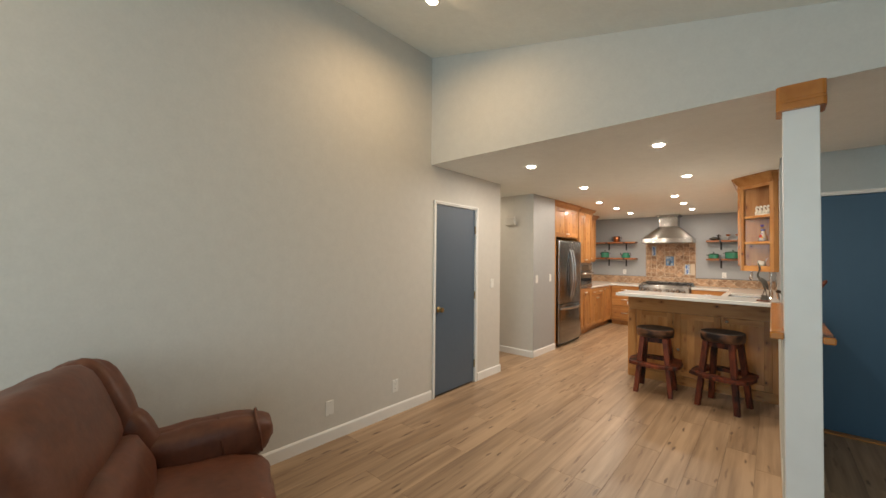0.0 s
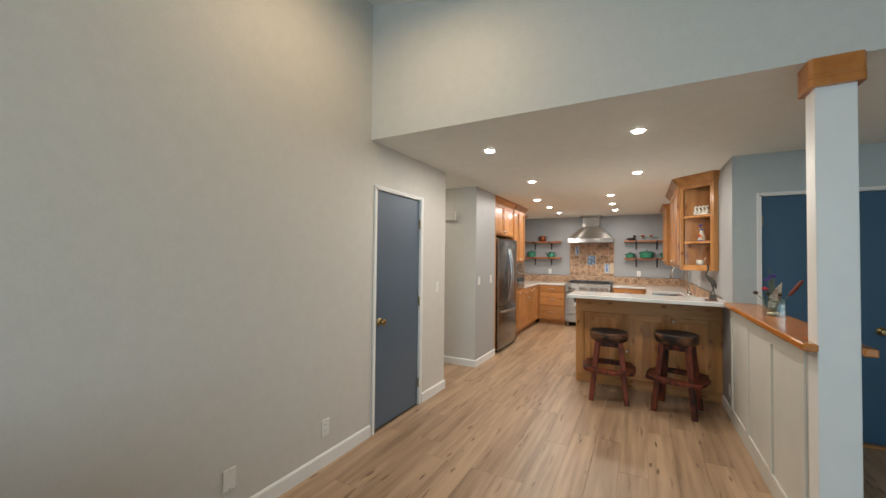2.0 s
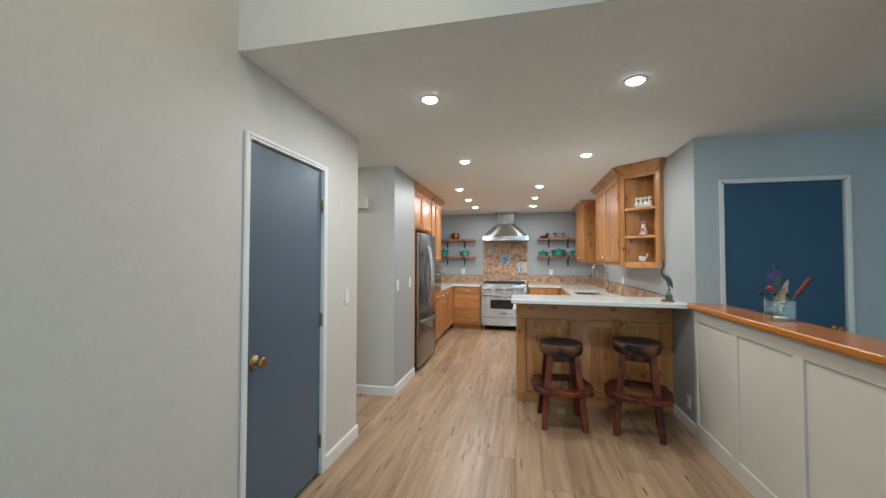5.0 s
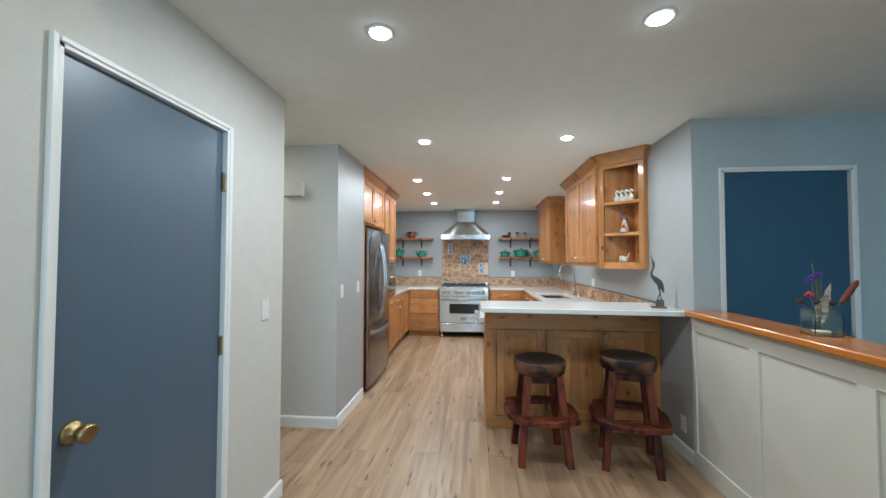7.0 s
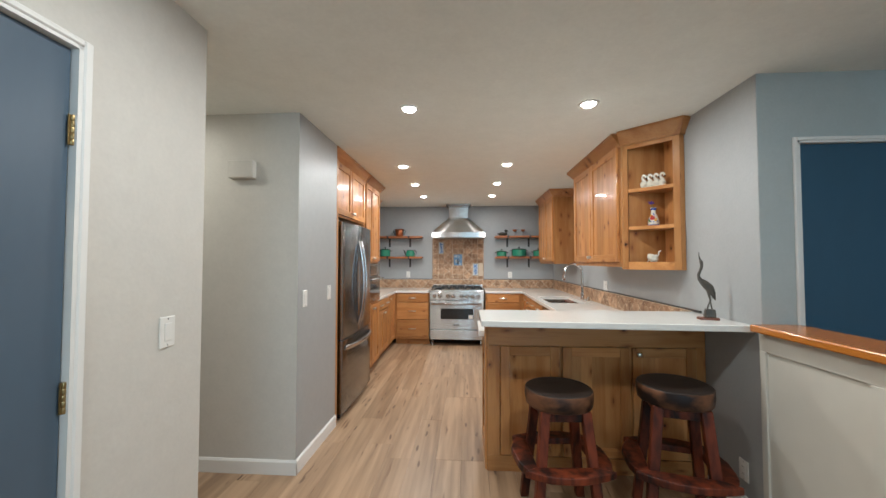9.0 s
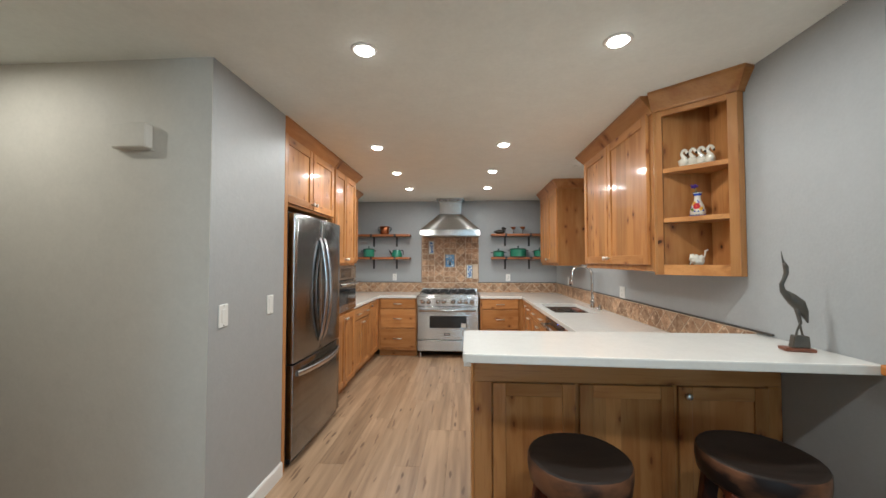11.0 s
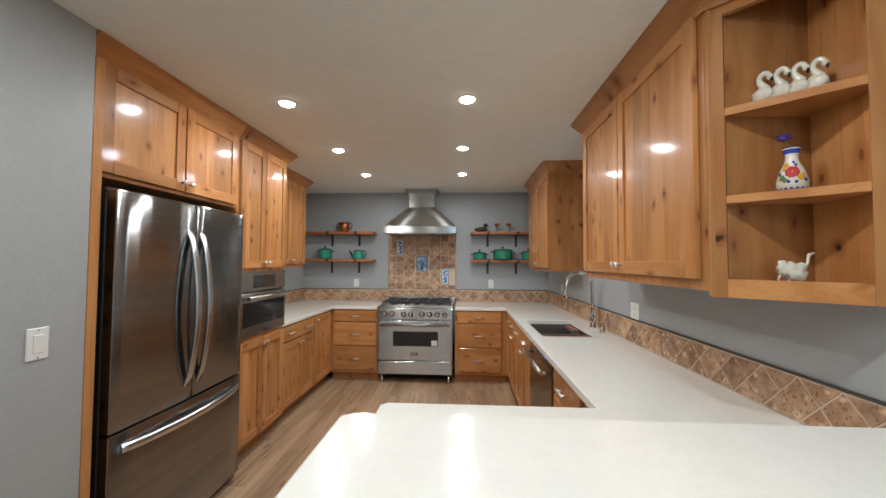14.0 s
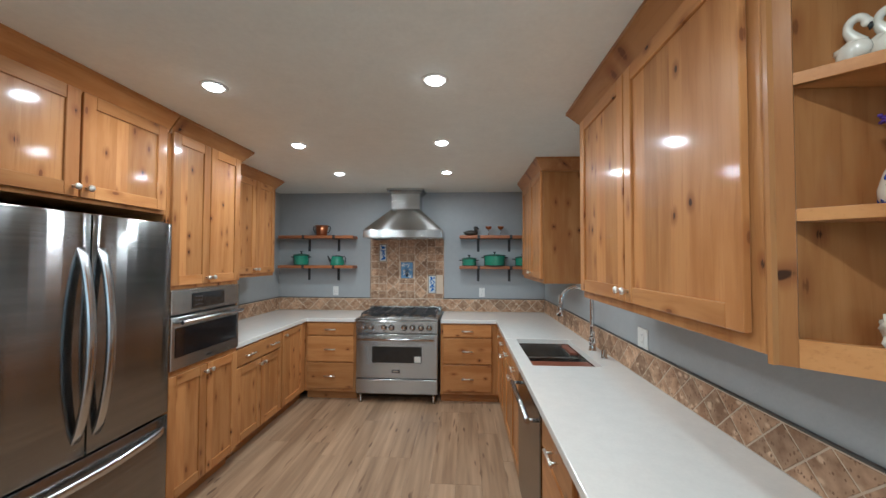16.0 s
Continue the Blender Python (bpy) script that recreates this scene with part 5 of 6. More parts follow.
# ---- crane on the bar ----
HORN = mat("grey_carved_horn", (0.085, 0.075, 0.058), 0.35, bump=0.2, scale=(30, 30, 30), dark=(0.045, 0.04, 0.032))
MAHOG = mat("red_brown_wood_base", (0.16, 0.05, 0.022), 0.4, scale=(6, 30, 30))
cr = thing("crane_statue", "grey carved crane on a red-brown wooden base", "ornament", pose(0.560, 5.325, 1.068, 0, 0, -14))
b = bmesh.new()
tube(b, [(-0.052, 0, 0.405), (-0.048, 0, 0.375), (-0.040, 0, 0.352)], 0.004, 8, [0.0018, 0.0045, 0.008])
tube(b, [(-0.043, 0, 0.36), (-0.034, 0, 0.342), (-0.032, 0, 0.318), (-0.044, 0, 0.29), (-0.056, 0, 0.268), (-0.052, 0, 0.245), (-0.03, 0, 0.222), (-0.005, 0, 0.20)], 0.01, 10, [0.008, 0.013, 0.012, 0.010, 0.011, 0.014, 0.019, 0.022])
tube(b, [(-0.035, 0, 0.235), (-0.01, 0, 0.21), (0.025, 0, 0.185), (0.045, 0, 0.155), (0.06, 0, 0.115)], 0.02, 12, [0.012, 0.026, 0.029, 0.020, 0.004])
tube(b, [(0.005, -0.004, 0.19), (0.014, -0.006, 0.145), (0.024, -0.008, 0.115), (0.006, -0.008, 0.085), (-0.008, -0.006, 0.03)], 0.006, 8, [0.016, 0.010, 0.006, 0.005, 0.006])
tube(b, [(0.018, 0.006, 0.15), (0.026, 0.008, 0.115), (0.036, 0.008, 0.07), (0.050, 0.006, 0.03)], 0.006, 8, [0.010, 0.006, 0.005, 0.007])
b2 = bmesh.new()
prism(b2, [(-0.024, 0.012), (0.060, 0.012), (0.056, 0.062), (-0.012, 0.064)], -0.022, 0.022, 1, bevel=0.006)
join(b, b2)
bx(b, -0.042, 0.066, -0.03, 0.03, 0.0, 0.013, bevel=0.002)
me_crane = b
me_crane.transform(Matrix.Translation((0.006, 0, 0)) @ Matrix.Diagonal((0.72, 0.85, 1, 1)))
cr_ob = part("crane", me_crane, HORN, cr)
part("base", box(-0.040, 0.062, -0.030, 0.030, 0.0, 0.0135, bevel=0.002), MAHOG, cr, "red-brown wooden base")

# ---- vase with dried flowers on the ledge ----
VG = glass("greenish_vase_glass", (0.86, 0.95, 0.92))
fv = thing("glass_vase", "square clear glass vase with dried flowers and feathers", "vase", pose(0.772, 4.212, 1.084, 0, 0, -6) @ Matrix.Diagonal((0.84, 0.84, 0.98, 1)))
b = bmesh.new()
for x0, x1, y0, y1 in ((-0.066, 0.066, -0.055, -0.049), (-0.066, 0.066, 0.049, 0.055), (-0.066, -0.060, -0.049, 0.049), (0.060, 0.066, -0.049, 0.049)):
    bx(b, x0, x1, y0, y1, 0.0, 0.122)
bx(b, -0.060, 0.060, -0.049, 0.049, 0.0, 0.010)
glass_ob = part("glass", b, VG, fv)
glass_ob.visible_shadow = False
FEA, BROWN, REDF = mat("banded_feather", (0.56, 0.49, 0.39), 0.7, scale=(6, 6, 75), dark=(0.14, 0.085, 0.05), contrast=0.16), mat("dark_seed_head", (0.045, 0.025, 0.012), 0.8, bump=0.5), mat("red_strawflower", (0.42, 0.015, 0.03), 0.6)
RUST = mat("rust_brown_cattail", (0.15, 0.035, 0.018), 0.75, bump=0.4, scale=(60, 60, 60))


def stem(points, r=0.0018):
    return part("stem", tube(bmesh.new(), points, r, 6), STEM, fv)


s1 = stem([(-0.01, 0.0, 0.01), (-0.04, -0.02, 0.09), (-0.10, -0.03, 0.155)])
part("seed_head", blob(bmesh.new(), (-0.102, -0.03, 0.158), (0.016, 0.014, 0.012), 1, 0.3, 8), BROWN, s1)
s2 = stem([(0.0, 0.01, 0.01), (-0.02, 0.0, 0.10), (-0.045, 0.0, 0.18)])
b = bmesh.new()
for j in range(18):
    a = 2.4 * j
    blob(b, (-0.045 + 0.010 * math.cos(a) * (j % 3) / 1.4, 0.010 * math.sin(a) * (j % 3) / 1.4, 0.185 + 0.005 * (2 - j % 3)), (0.0062, 0.0062, 0.008), j, 0.2, 4)
part("flower_head", b, REDF, s2)
s3 = stem([(0.0, 0.02, 0.01), (0.0, 0.01, 0.14), (-0.01, 0.02, 0.27), (-0.02, 0.02, 0.33)])
b = bmesh.new()
for j in range(60):
    cx_, cz_ = ((-0.030, 0.252), (-0.014, 0.268), (0.008, 0.278))[j % 3]
    blob(b, (cx_ + rs.uniform(-0.013, 0.013), 0.02 + rs.uniform(-0.014, 0.014), cz_ + rs.uniform(-0.010, 0.012)), (0.0042, 0.0042, 0.0042), j, 0.4, 4)
part("flower_head", b, PURPLE, s3)
for k in range(9):
    x, y = rs.uniform(-0.028, 0.012), rs.uniform(0.0, 0.035)
    stem([(0, 0.01, 0.01), (x * 0.5, y * 0.5, 0.13), (x, y, 0.262)], 0.0011)
for k, (x, z, w, h) in enumerate(((0.010, 0.135, 0.017, 0.085), (-0.014, 0.110, 0.015, 0.065), (0.030, 0.150, 0.019, 0.090))):
    b = bmesh.new()
    left, right = [], []
    for j in range(11):
        u = -1 + j / 5
        wide = w * 0.8 * (1.02 - abs(u) ** 2.5) * (1 + 0.08 * (-1) ** j)
        cx = x + 0.02 * u * abs(u)
        left.append((cx - wide, z + h * u))
        right.append((cx + wide, z + h * u))
    prism(b, left + right[::-1], -0.0115 + 0.01 * k, -0.010 + 0.01 * k, 1)
    part("feather", b, FEA, fv, "brown and cream banded feather")
for k, (x, z) in enumerate(((-0.03, 0.155), (0.035, 0.15))):
    sp = stem([(0, 0, 0.01), (x * 0.6, -0.015, 0.09), (x, -0.02, z)])
    part("seed_head", blob(bmesh.new(), (x, -0.02, z), (0.013, 0.012, 0.010), k, 0.3, 8), BROWN, sp)
s4 = stem([(-0.01, 0.01, 0.01), (0.05, 0.01, 0.10), (0.088, 0.01, 0.15)])
part("cattail", tube(bmesh.new(), [(0.086, 0.01, 0.145), (0.094, 0.01, 0.157), (0.125, 0.01, 0.202), (0.152, 0.01, 0.243), (0.160, 0.01, 0.254)], 0.012, 12, [0.005, 0.011, 0.013, 0.012, 0.004]), RUST, s4, "rust-brown cattail")
part("twigs", blob(bmesh.new(), (0, 0, 0.018), (0.04, 0.04, 0.010), 3, 0.4, 8), FEA, fv, "tangle of dry twigs")
for o in fv.children_recursive:
    if o.name.split(".")[0] not in ("glass", "twigs"):
        o.data.transform(Matrix.Diagonal((1.15, 1.05, 1.03, 1)))


# ---- bar stools ----
def live_board(bm, half_len, inner, end, mid, z0, z1, m, seed):
    """A plank with a straight inner edge and a bowed, uneven outer one."""
    rs2 = random.Random(seed)
    outer = []
    for k in range(9):
        u = -1 + k / 4
        outer.append((u * half_len, -(end + (mid - end) * (1 - u * u) + rs2.uniform(-0.006, 0.006))))
    t = bmesh.new()
    prism(t, [(half_len * 0.72, -inner), (-half_len * 0.72, -inner)] + outer, z0, z1, 2, bevel=0.006)
    join(bm, t, m)


def bar_stool(m, label, tall=0.0):
    t = thing("bar_stool", label, "bar stool", m, "stools at the bar")
    # dished slab seat
    b = bmesh.new()
    rings = []
    n = 28
    rows = [(0.0, 0.686), (0.06, 0.687), (0.12, 0.694), (0.168, 0.704), (0.180, 0.705), (0.184, 0.702), (0.187, 0.697), (0.188, 0.660), (0.183, 0.622), (0.177, 0.615), (0.0, 0.615)]
    for r, z in rows:
        if r == 0:
            rings.append([b.verts.new((0, 0, z + tall))])
        else:
            ring = []
            for k in range(n):
                a = 2 * math.pi * k / n
                rr = r * (1 + 0.045 * noise.noise(Vector((math.cos(a) * 1.3, math.sin(a) * 1.3, 0.3))))
                ring.append(b.verts.new((rr * math.cos(a), rr * math.sin(a), z + tall)))
            rings.append(ring)
    for i, (p, q) in enumerate(zip(rings, rings[1:])):
        for k in range(n):
            j = (k + 1) % n
            f = b.faces.new((p[0], q[j], q[k])) if len(p) == 1 else b.faces.new((p[k], p[j], q[0])) if len(q) == 1 else b.faces.new((p[k], p[j], q[j], q[k]))
            f.smooth = True
            f.material_index = 1 if i < 5 else 0
    bmesh.ops.recalc_face_normals(b, faces=b.faces)
    part("seat", b, [SEATW, SEATT], t, "thick dished wooden slab seat")
    for k in range(4):
        rot = Matrix.Rotation(math.pi / 2 * k, 4, "Z")
        b = bmesh.new()
        bx(b, -0.105, 0.105, -0.118, -0.098, 0.555 + tall, 0.6145 + tall, bevel=0.003)
        b.transform(rot)
        part("apron", b, STOOL, t)
        b = bmesh.new()
        lo, hi = (0.168, 0.168), (0.108, 0.108)
        w0, w1 = 0.024, 0.026
        vs0 = [b.verts.new((lo[0] + sx_ * w0, lo[1] + sy_ * w0, 0.0)) for sx_, sy_ in ((-1, -1), (1, -1), (1, 1), (-1, 1))]
        vs1 = [b.verts.new((hi[0] + sx_ * w1, hi[1] + sy_ * w1, 0.6148 + tall)) for sx_, sy_ in ((-1, -1), (1, -1), (1, 1), (-1, 1))]
        b.faces.new(vs0), b.faces.new(vs1)
        for i in range(4):
            b.faces.new((vs0[i], vs0[(i + 1) % 4], vs1[(i + 1) % 4], vs1[i]))
        bmesh.ops.recalc_face_normals(b, faces=b.faces)
        bmesh.ops.bevel(b, geom=list(b.edges), offset=0.005, segments=2, profile=0.5, affect="EDGES")
        b.transform(rot)
        part("leg", b, STOOL, t)
        b = bmesh.new()
        dz = 0.0 if k % 2 == 0 else -0.004
        live_board(b, 0.235 if k % 2 == 0 else 0.215, 0.158, 0.195, 0.262, 0.305 + dz, 0.343 + dz, rot, 11 + k)
        part("footrest", b, STOOL, t, "wide live-edge footrest board")
    return t


bar_stool(pose(-0.352, 5.155, 0, 0, 0, 3), "dark reddish wooden bar stool with slab seat")
bar_stool(pose(0.262, 5.12, 0, 0, 0, -14), "dark reddish bar stool turned beside the half wall", 0.045)


# ---- leather recliner ----
def cushion(name, c, s, parent, power=3.2, seed=0, tilt=None, rough=0.05, label=""):
    b = bmesh.new()
    blob(b, (0, 0, 0), s, seed, rough, 18, power)
    for v in b.verts:
        q = v.co
        wr = noise.noise(Vector((q.x * 9, q.y * 9, q.z * 9 + seed))) * 0.006 + abs(noise.noise(Vector((q.x * 5 + 3, q.y * 22, q.z * 5 + seed)))) * 0.005
        v.co = q * (1 + wr / max(q.length, 0.05))
    b.transform(Matrix.Translation(c) @ (tilt if tilt is not None else Matrix()))
    return part(name, b, LEATHER, parent, label)


ac = thing("recliner", "wide brown leather recliner with padded arms near the wall", "armchair", pose(-1.343, 0.829, 0, 0, 0, -20) @ Matrix.Diagonal((1, 1, 0.975, 1)))
part("base", box(-0.36, 0.60, -0.34, 0.36, 0.05, 0.34, bevel=0.03, seg=3), LEATHER, ac)
for x in (-0.3, 0.54):
    for y in (-0.28, 0.3):
        part("foot", box(x - 0.03, x + 0.03, y - 0.03, y + 0.03, 0.0, 0.051, bevel=0.004), BLACK, ac)
cushion("seat", (0.12, 0.10, 0.375), (0.37, 0.345, 0.115), ac, 3.8, 1)
lean = Matrix.Rotation(radians(21), 4, "X")
for s, ax in ((-1, -0.325), (1, 0.575)):
    part("arm_panel", box(ax - 0.08, ax + 0.075, -0.33, 0.39, 0.06, 0.46, bevel=0.035, seg=3), LEATHER, ac)
    cushion("armrest", (ax, 0.06, 0.482), (0.118, 0.40, 0.130), ac, 3.4, 3 + s, Matrix.Rotation(radians(5), 4, "X"), label="puffy leather armrest")
    for y, z in ((0.20, 0.0), (0.375, 0.012)):
        b = bmesh.new()
        k = 1.0 if y < 0.3 else 0.93
        tube(b, [(ax + 0.117 * k, y + 0.03, 0.43 + z), (ax + 0.116 * k, y + 0.02, 0.53 + z), (ax + 0.085 * k, y, 0.598 + z), (ax, y - 0.005, 0.622 + z), (ax - 0.085 * k, y, 0.598 + z), (ax - 0.116 * k, y + 0.02, 0.53 + z), (ax - 0.117 * k, y + 0.03, 0.43 + z)], 0.007, 6)
        part("seam", b, LEATHER, ac)
cushion("back_shell", (0.12, -0.37, 0.56), (0.46, 0.11, 0.42), ac, 3.4, 6, lean, 0.03)
cushion("backrest", (0.14, -0.335, 0.80), (0.41, 0.145, 0.235), ac, 4.0, 7, lean, 0.03, label="padded upper back cushion")
cushion("lumbar_pad", (0.13, -0.18, 0.52), (0.38, 0.15, 0.165), ac, 3.4, 8, lean)
cushion("wing", (-0.295, -0.305, 0.755), (0.105, 0.150, 0.262), ac, 2.8, 8, lean)
cushion("wing_fold", (-0.285, -0.185, 0.60), (0.085, 0.13, 0.15), ac, 2.6, 11, lean)


# ---- tile backsplash ----
TILES = {}


def tile_mesh(key, outline):
    """A tile of that outline in x and z, with an eased edge, front towards -y."""
    if key not in TILES:
        b = bmesh.new()
        cx = sum(p[0] for p in outline) / len(outline)
        cz = sum(p[1] for p in outline) / len(outline)
        rows = []
        for k, (sh, y) in enumerate(((0.0, -0.004), (0.0, -0.0084), (0.0022, -0.0095))):
            row = []
            for x, z in outline:
                d = math.hypot(x - cx, z - cz)
                f = 1 - sh / d if d else 1
                row.append(b.verts.new((cx + (x - cx) * f, y, cz + (z - cz) * f)))
            rows.append(row)
        n = len(outline)
        for p, q in zip(rows, rows[1:]):
            for i in range(n):
                b.faces.new((p[i], p[(i + 1) % n], q[(i + 1) % n], q[i]))
        b.faces.new(rows[-1])
        bmesh.ops.recalc_face_normals(b, faces=b.faces)
        if sum(f.normal.y for f in b.faces) > 0:
            bmesh.ops.reverse_faces(b, faces=b.faces)
        TILES[key] = mesh_of("tile", b, STONE)
    return TILES[key]


def lay(parent, key, outline, x, z):
    o = new("tile", tile_mesh(key, outline))
    o.parent = parent
    o.location = (x, 0, z)


def shrunk(outline, gap=0.0031):
    """The outline pulled in from each side by the grout's half width."""
    n = len(outline)
    area = sum(outline[i][0] * outline[(i + 1) % n][1] - outline[(i + 1) % n][0] * outline[i][1] for i in range(n))
    sg = 1 if area > 0 else -1
    lines = []
    for i in range(n):
        (x0, y0), (x1, y1) = outline[i], outline[(i + 1) % n]
        L = math.hypot(x1 - x0, y1 - y0)
        nx, ny = -(y1 - y0) / L * sg, (x1 - x0) / L * sg
        lines.append((x0 + nx * gap, y0 + ny * gap, (x1 - x0) / L, (y1 - y0) / L))
    out = []
    for i in range(n):
        ax, ay, adx, ady = lines[i - 1]
        bx_, by_, bdx, bdy = lines[i]
        det = adx * bdy - ady * bdx
        s_ = ((bx_ - ax) * bdy - (by_ - ay) * bdx) / det
        out.append((ax + adx * s_, ay + ady * s_))
    return out


BZ0, BZ1 = 0.917, 1.071


def band(name, length, m, label):
    """A row of diamonds with triangles between, along local x."""
    t = structure(name, box(0, length, -0.0072, 0, BZ0, BZ1 + 0.002), GROUT, label, "backsplash")
    t.matrix_basis = m
    h = (BZ1 - BZ0) / 2
    n = round(length / (BZ1 - BZ0))
    w = length / n / 2
    dia = shrunk([(0, -h), (w, 0), (0, h), (-w, 0)])
    up, dn = shrunk([(-w, h), (0, 0), (w, h)]), shrunk([(-w, -h), (w, -h), (0, 0)])
    ends = {"lu": shrunk([(0, h), (0, 0), (w, h)]), "ld": shrunk([(0, -h), (w, -h), (0, 0)]), "ru": shrunk([(-w, h), (0, 0), (0, h)]), "rd": shrunk([(-w, -h), (0, -h), (0, 0)])}
    zc = (BZ0 + BZ1) / 2
    for i in range(n):
        lay(t, name + "d", dia, (2 * i + 1) * w, zc)
    for i in range(1, n):
        lay(t, name + "u", up, 2 * i * w, zc)
        lay(t, name + "n", dn, 2 * i * w, zc)
    lay(t, name + "lu", ends["lu"], 0, zc), lay(t, name + "ld", ends["ld"], 0, zc)
    lay(t, name + "ru", ends["ru"], length, zc), lay(t, name + "rd", ends["rd"], length, zc)
    return t


EDGE = mat("dark_pewter_edge", (0.10, 0.09, 0.08), 0.4, 0.6)


def edge_strip(length, m):
    s = structure("tile_edge", box(0, length, -0.011, -0.0002, BZ1 + 0.0025, BZ1 + 0.0125, bevel=0.002), EDGE, "dark metal edge strip above the tiles", "trim")
    s.matrix_basis = m


north = pose(XK + 0.012, YB - 0.0005, 0)
NL = XR - XK - 0.024
band("backsplash_north", NL, north, "row of tumbled stone diamond tiles behind the range")
band("backsplash_east", YB - 5.695, WEST(XR - 0.0005, YB - 0.002, 0), "row of tumbled stone diamond tiles above the counter")
band("backsplash_west", YB - 7.95, EAST(XK + 0.0005, 7.948, 0), "row of tumbled stone diamond tiles by the oven cabinet")
SP0, SP1, SPZ = -1.515, -0.586, 1.832
edge_strip(SP0 - XK - 0.012, north)
edge_strip(XR - SP1 - 0.012, pose(SP1, YB - 0.0005, 0))
edge_strip(YB - 5.60, WEST(XR - 0.0005, YB - 0.012, 0))
edge_strip(YB - 7.95, EAST(XK + 0.0005, 7.948, 0))

sp = structure("backsplash_range", box(0, SP1 - SP0, -0.0072, 0, BZ1 + 0.0025, SPZ), GROUT, "tumbled stone tile panel behind the range with picture tiles", "backsplash")
sp.matrix_basis = pose(SP0, YB - 0.0004, 0)
PW_ = SP1 - SP0
cols = [0.0, 0.205, 0.365, 0.565, 0.725, PW_]
H0, H1 = BZ1 + 0.004, SPZ
ROWS8 = 8
rh = (H1 - H0) / ROWS8
pic_boxes = [(0.102, 0.205, H1 - 3.05 * rh, H1 - 0.6 * rh), (0.380, 0.550, H1 - 5.35 * rh, H1 - 3.0 * rh), (0.735, 0.845, H1 - 7.3 * rh, H1 - 4.8 * rh)]


def clear_of(x0, x1, z0, z1):
    return all(x1 <= a + 0.004 or x0 >= c - 0.004 or z1 <= d + 0.004 or z0 >= e - 0.004 for a, c, d, e in pic_boxes)


for i in range(5):
    x0, x1 = cols[i], cols[i + 1]
    if i % 2 == 0:
        w = (x1 - x0) / 2
        for j in range(2):
            for k in range(ROWS8):
                a, c, z0, z1 = x0 + j * w, x0 + (j + 1) * w, H0 + k * rh, H0 + (k + 1) * rh
                if clear_of(a, c, z0, z1):
                    lay(sp, "sq%d" % i, shrunk([(0, 0), (w, 0), (w, rh), (0, rh)]), a, z0)
                else:
                    for p0, p1, q0, q1 in pic_boxes:
                        if not (c <= p0 + 0.004 or a >= p1 - 0.004 or z1 <= q0 + 0.004 or z0 >= q1 - 0.004):
                            for zz0, zz1 in ((z0, min(z1, q0)), (max(z0, q1), z1)):
                                if zz1 - zz0 > 0.015:
                                    lay(sp, "pc%d%d%d%d" % (i, j, k, zz0 > z0), shrunk([(0, 0), (w, 0), (w, zz1 - zz0), (0, zz1 - zz0)]), a, zz0)
    else:
        w, n = (x1 - x0) / 2, 5
        h = (H1 - H0) / n / 2
        for k in range(n):
            lay(sp, "dm%d" % i, shrunk([(0, -h), (w, 0), (0, h), (-w, 0)]), x0 + w, H0 + (2 * k + 1) * h)
        for k in range(n + 1):
            z = H0 + 2 * k * h
            if 0 < k < n:
                lay(sp, "tl%d" % i, shrunk([(0, -h), (w, 0), (0, h)]), x0, z)
                lay(sp, "tr%d" % i, shrunk([(0, -h), (0, h), (-w, 0)]), x1, z)
            elif k == 0:
                lay(sp, "bl%d" % i, shrunk([(0, 0), (w, 0), (0, h)]), x0, z)
                lay(sp, "br%d" % i, shrunk([(0, 0), (0, h), (-w, 0)]), x1, z)
            else:
                lay(sp, "ul%d" % i, shrunk([(0, 0), (0, -h), (w, 0)]), x0, z)
                lay(sp, "ur%d" % i, shrunk([(0, 0), (-w, 0), (0, -h)]), x1, z)
edge = box(-0.012, -0.001, -0.011, 0, BZ1 + 0.013, SPZ, bevel=0.002)
part("side_edge", edge, STONE, sp)
part("side_edge", box(PW_ + 0.001, PW_ + 0.012, -0.011, 0, BZ1 + 0.013, SPZ, bevel=0.002), STONE, sp)
SKYT = mat("sky_blue_glaze", (0.16, 0.30, 0.50), 0.2)
BLUET, PALE, TAUPE = mat("blue_glazed_picture", (0.03, 0.13, 0.42), 0.2), mat("pale_glazed_picture", (0.62, 0.66, 0.66), 0.2), mat("taupe_tile_frame", (0.20, 0.15, 0.11), 0.5)
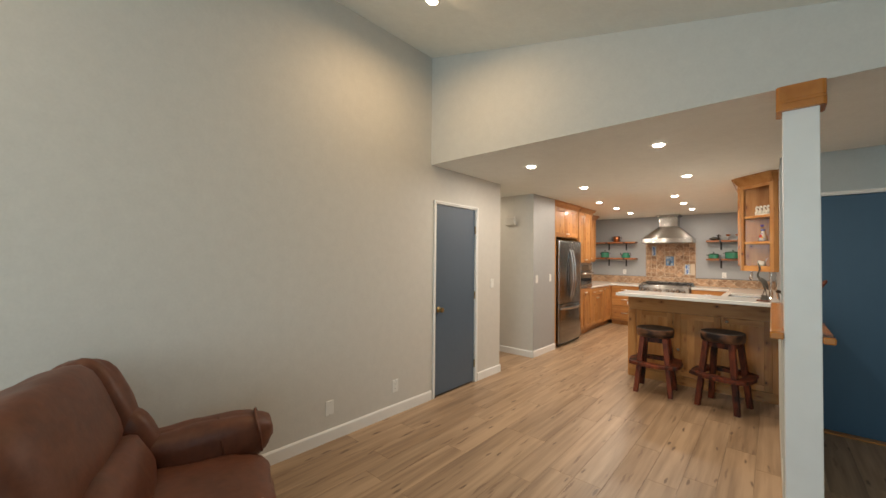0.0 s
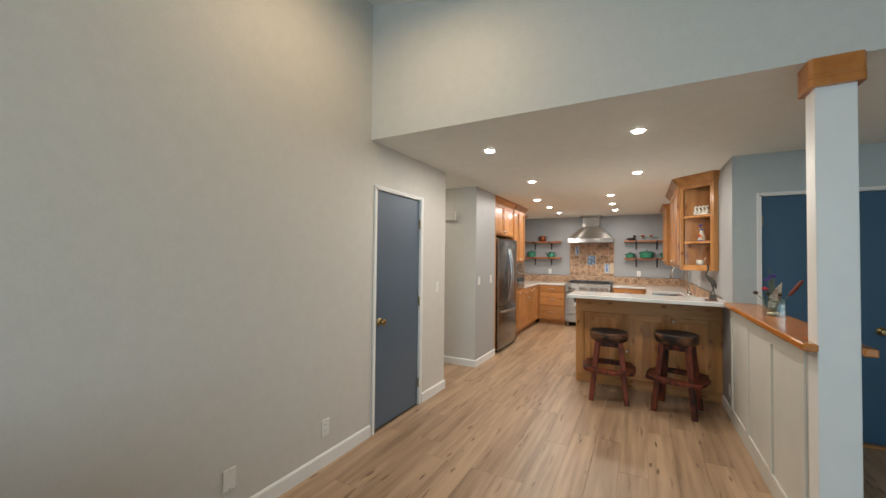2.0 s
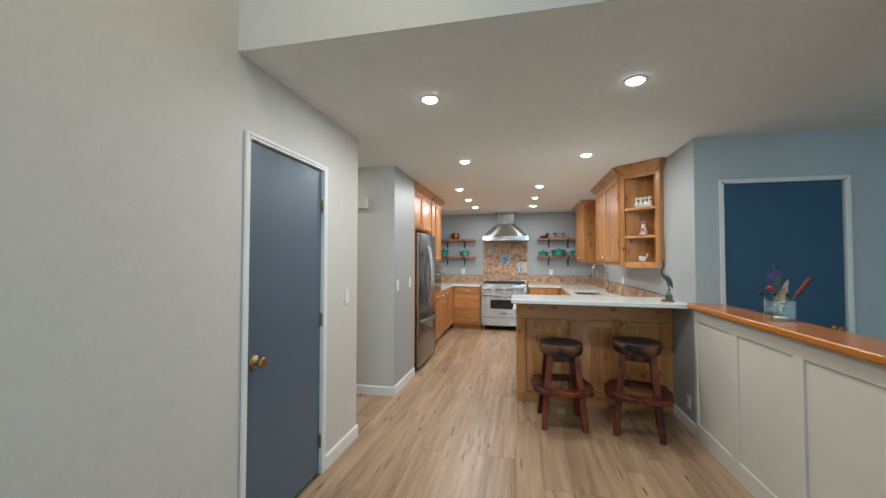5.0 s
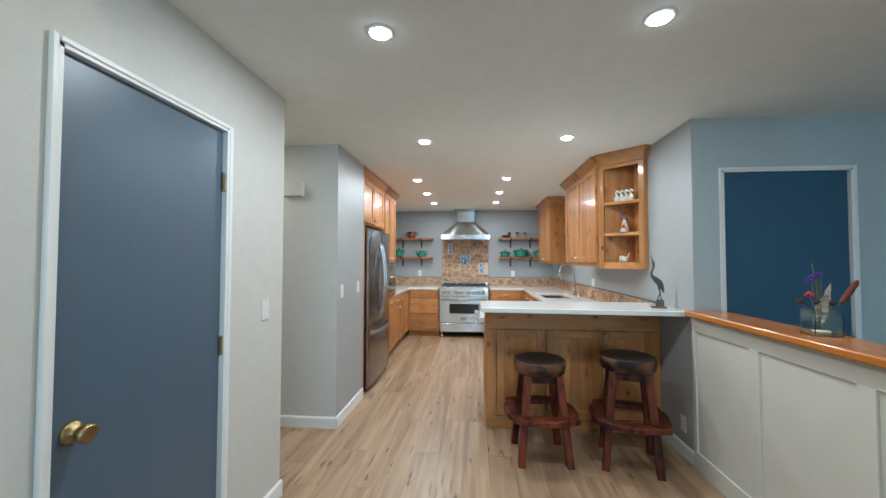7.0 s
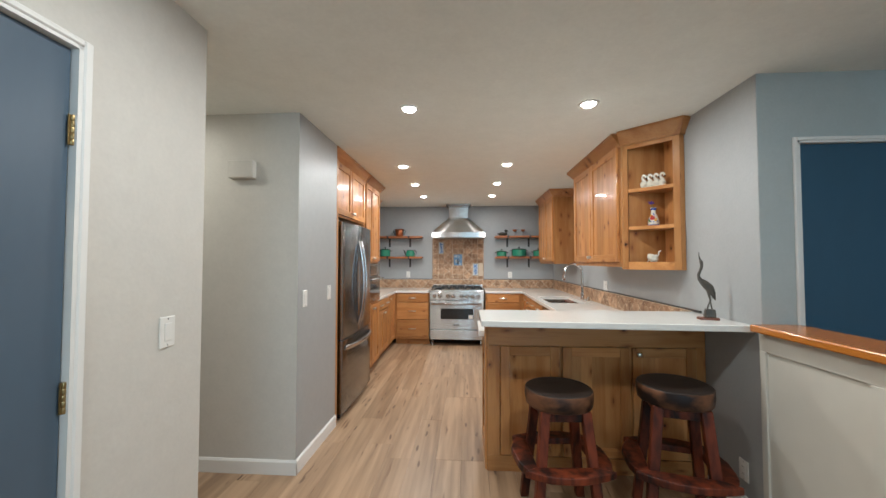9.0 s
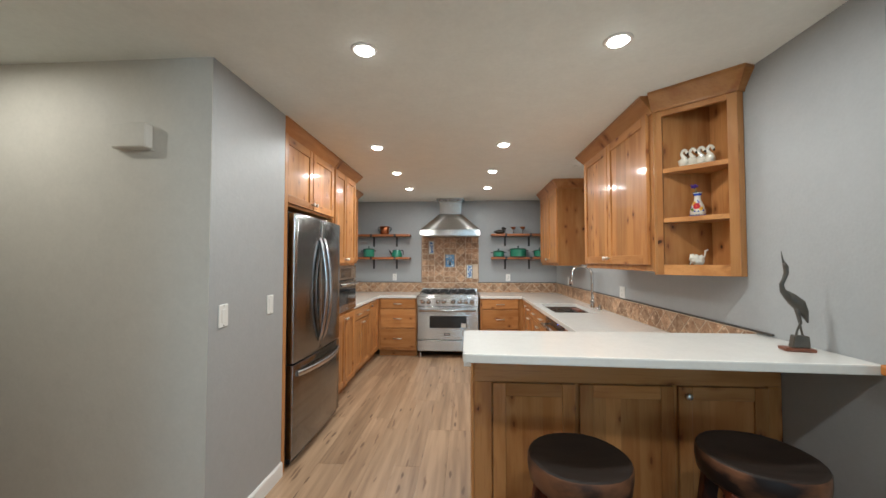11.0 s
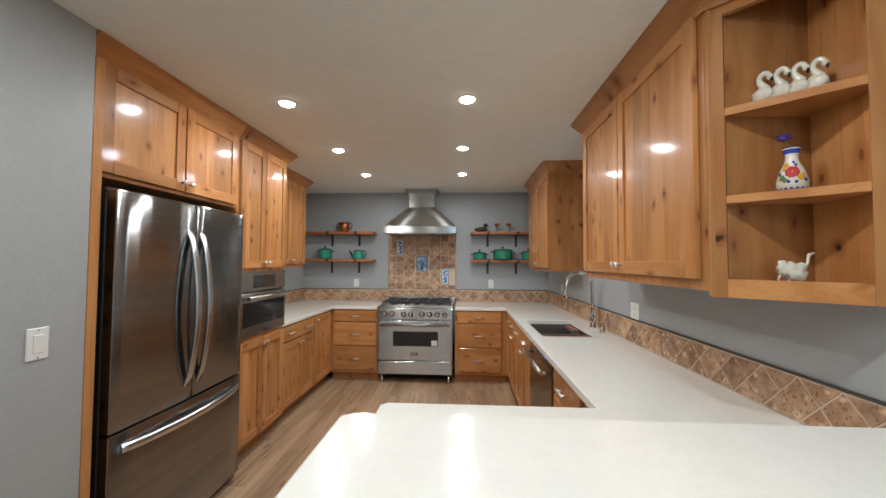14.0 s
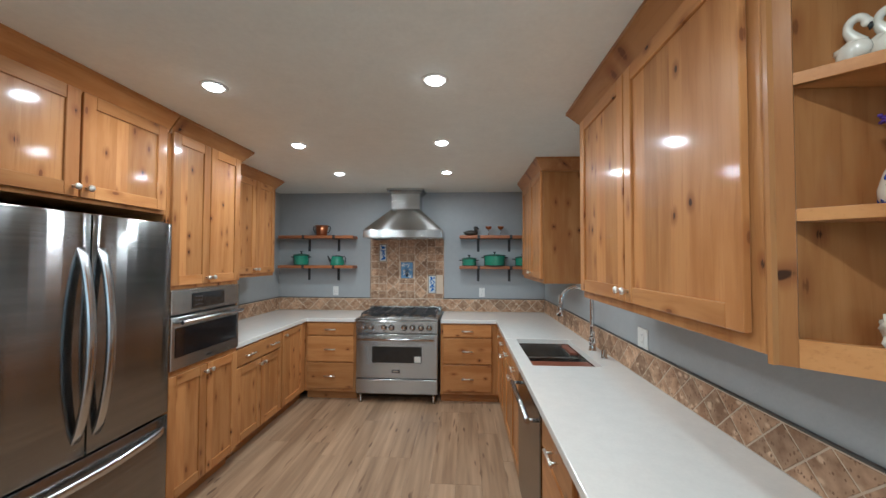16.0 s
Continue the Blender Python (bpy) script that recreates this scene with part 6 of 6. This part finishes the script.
for q, (x0, x1, z0, z1) in enumerate(pic_boxes):
    fr_ = part("picture_tile", box(x0 + 0.003, x1 - 0.003, -0.014, -0.0015, z0 + 0.003, z1 - 0.003, bevel=0.003), TAUPE, sp, "framed picture tile")
    part("picture", box(x0 + 0.012, x1 - 0.012, -0.0155, -0.0143, z0 + 0.012, z1 - 0.012), PALE if q != 1 else SKYT, fr_, "glazed blue and white picture")
    b = bmesh.new()
    rs3 = random.Random(q)
    wx, wz = x1 - x0 - 0.05, z1 - z0 - 0.05
    for k in range(26 if q != 1 else 14):
        px, pz = x0 + 0.025 + wx * rs3.random(), z0 + 0.025 + wz * (rs3.random() ** (1.5 if q != 1 else 1.0))
        wa = rs3.uniform(-1.2, 1.2)
        blob(b, (0, 0, 0), (0.019 if q != 1 else 0.024, 0.0008, 0.006), k, 0.3, 5, m=Matrix.Translation((min(max(px, x0 + 0.034), x1 - 0.034), -0.0162 - 0.0001 * (k % 4), min(max(pz, z0 + 0.034), z1 - 0.034))) @ Matrix.Rotation(wa, 4, "Y"))
    part("motif", b, BLUET if q != 1 else PALE, fr_, "painted leaf motif")
    if q == 1:
        b = bmesh.new()
        for k in range(5):
            u = k / 4 - 0.5
            tube(b, [((x0 + x1) / 2 + 0.02 * u, -0.0162, z0 + 0.03), ((x0 + x1) / 2 + 0.05 * u, -0.0166, (z0 + z1) / 2), ((x0 + x1) / 2 + 0.11 * u, -0.0162, (z0 + z1) / 2 + 0.035 - 0.05 * abs(u))], 0.003, 5)
        part("motif", b, BLACK, fr_, "dark painted palm motif")

# ---- floor planks ----
PLANKS = {}
PWID, PLEN = 0.182, 1.22


def plank(x0, w, y0, y1):
    key = (round(w, 3), round(y1 - y0, 2))
    if key not in PLANKS:
        L = key[1]
        b = bmesh.new()
        g, c = 0.0003, 0.0007
        rows = [[b.verts.new((x, y, z)) for x, y in ((e, e), (w - e, e), (w - e, L - e), (e, L - e))] for e, z in ((g, -0.006), (g, -0.0014), (g + c, 0.0))]
        for p, q in zip(rows, rows[1:]):
            for i in range(4):
                b.faces.new((p[i], p[(i + 1) % 4], q[(i + 1) % 4], q[i]))
        b.faces.new(rows[-1])
        bmesh.ops.recalc_face_normals(b, faces=b.faces)
        if rows[-1][0].link_faces and sum(f.normal.z for f in b.faces) < 0:
            bmesh.ops.reverse_faces(b, faces=b.faces)
        PLANKS[key] = mesh_of("plank", b, PLANK)
    o = new("plank", PLANKS[key])
    o.parent = floor
    o.location = (x0, y0, 0)


def lay_run(x0, w, y0, y1, rs4):
    y = y0 - rs4.choice((0.15, 0.4, 0.6, 0.85, 1.05))
    while y < y1 - 0.02:
        a, c = max(y, y0), min(y + PLEN, y1)
        if c - a > 0.03:
            plank(x0, w, a, c)
        y += PLEN


rs4 = random.Random(21)
x = XL + 0.003 - 2 * PWID
while x < XE - 0.01:
    w = min(PWID, XE - x)
    if x < XL:
        lay_run(x, w, HALL0, HALL1, rs4)
        lay_run(x, w, NOOK, 9.40, rs4)
    else:
        lay_run(x, w, -0.6 if x < 1.2 else 1.6, EY - 0.01 if x > XR - 0.05 else 9.40, rs4)
    x += PWID
x = XL + 0.003
rest = []
while x < XE - 0.01:
    w = min(PWID, XE - x)
    y = YS + rs4.choice((-0.9, -0.5, -0.2))
    top = -0.602 if x < 1.2 else 1.598
    while y < top:
        rest.append((x, w, max(y, YS), min(y + PLEN, top)))
        y += PLEN
    x += PWID
x = XL + 0.003 - 2 * PWID
while x > XL - 2.2:
    rest.append((x - PWID, PWID, HALL0, HALL1))
    x -= PWID
verts, faces = [], []
for x0, w, y0, y1 in rest:
    k = len(verts)
    for e, z in ((0.0007, -0.006), (0.0007, -0.0014), (0.0023, 0.0)):
        verts += [(x0 + e, y0 + e, z), (x0 + w - e, y0 + e, z), (x0 + w - e, y1 - e, z), (x0 + e, y1 - e, z)]
    for r in (0, 4):
        for i in range(4):
            faces.append((k + r + i, k + r + (i + 1) % 4, k + r + 4 + (i + 1) % 4, k + r + 4 + i))
    faces.append((k + 8, k + 9, k + 10, k + 11))
me = bpy.data.meshes.new("planks_beyond")
me.from_pydata(verts, [], faces)
PLANK_REST = PLANK.copy()
info = next(q for q in PLANK_REST.node_tree.nodes if q.type == "OBJECT_INFO")
geo = next(q for q in PLANK_REST.node_tree.nodes if q.type == "NEW_GEOMETRY")
for l in list(info.outputs["Random"].links):
    PLANK_REST.node_tree.links.new(geo.outputs["Random Per Island"], l.to_socket)
me.materials.append(PLANK_REST)
o = new("planks", me)
o.parent = floor
tagged(o, kind="stuff")
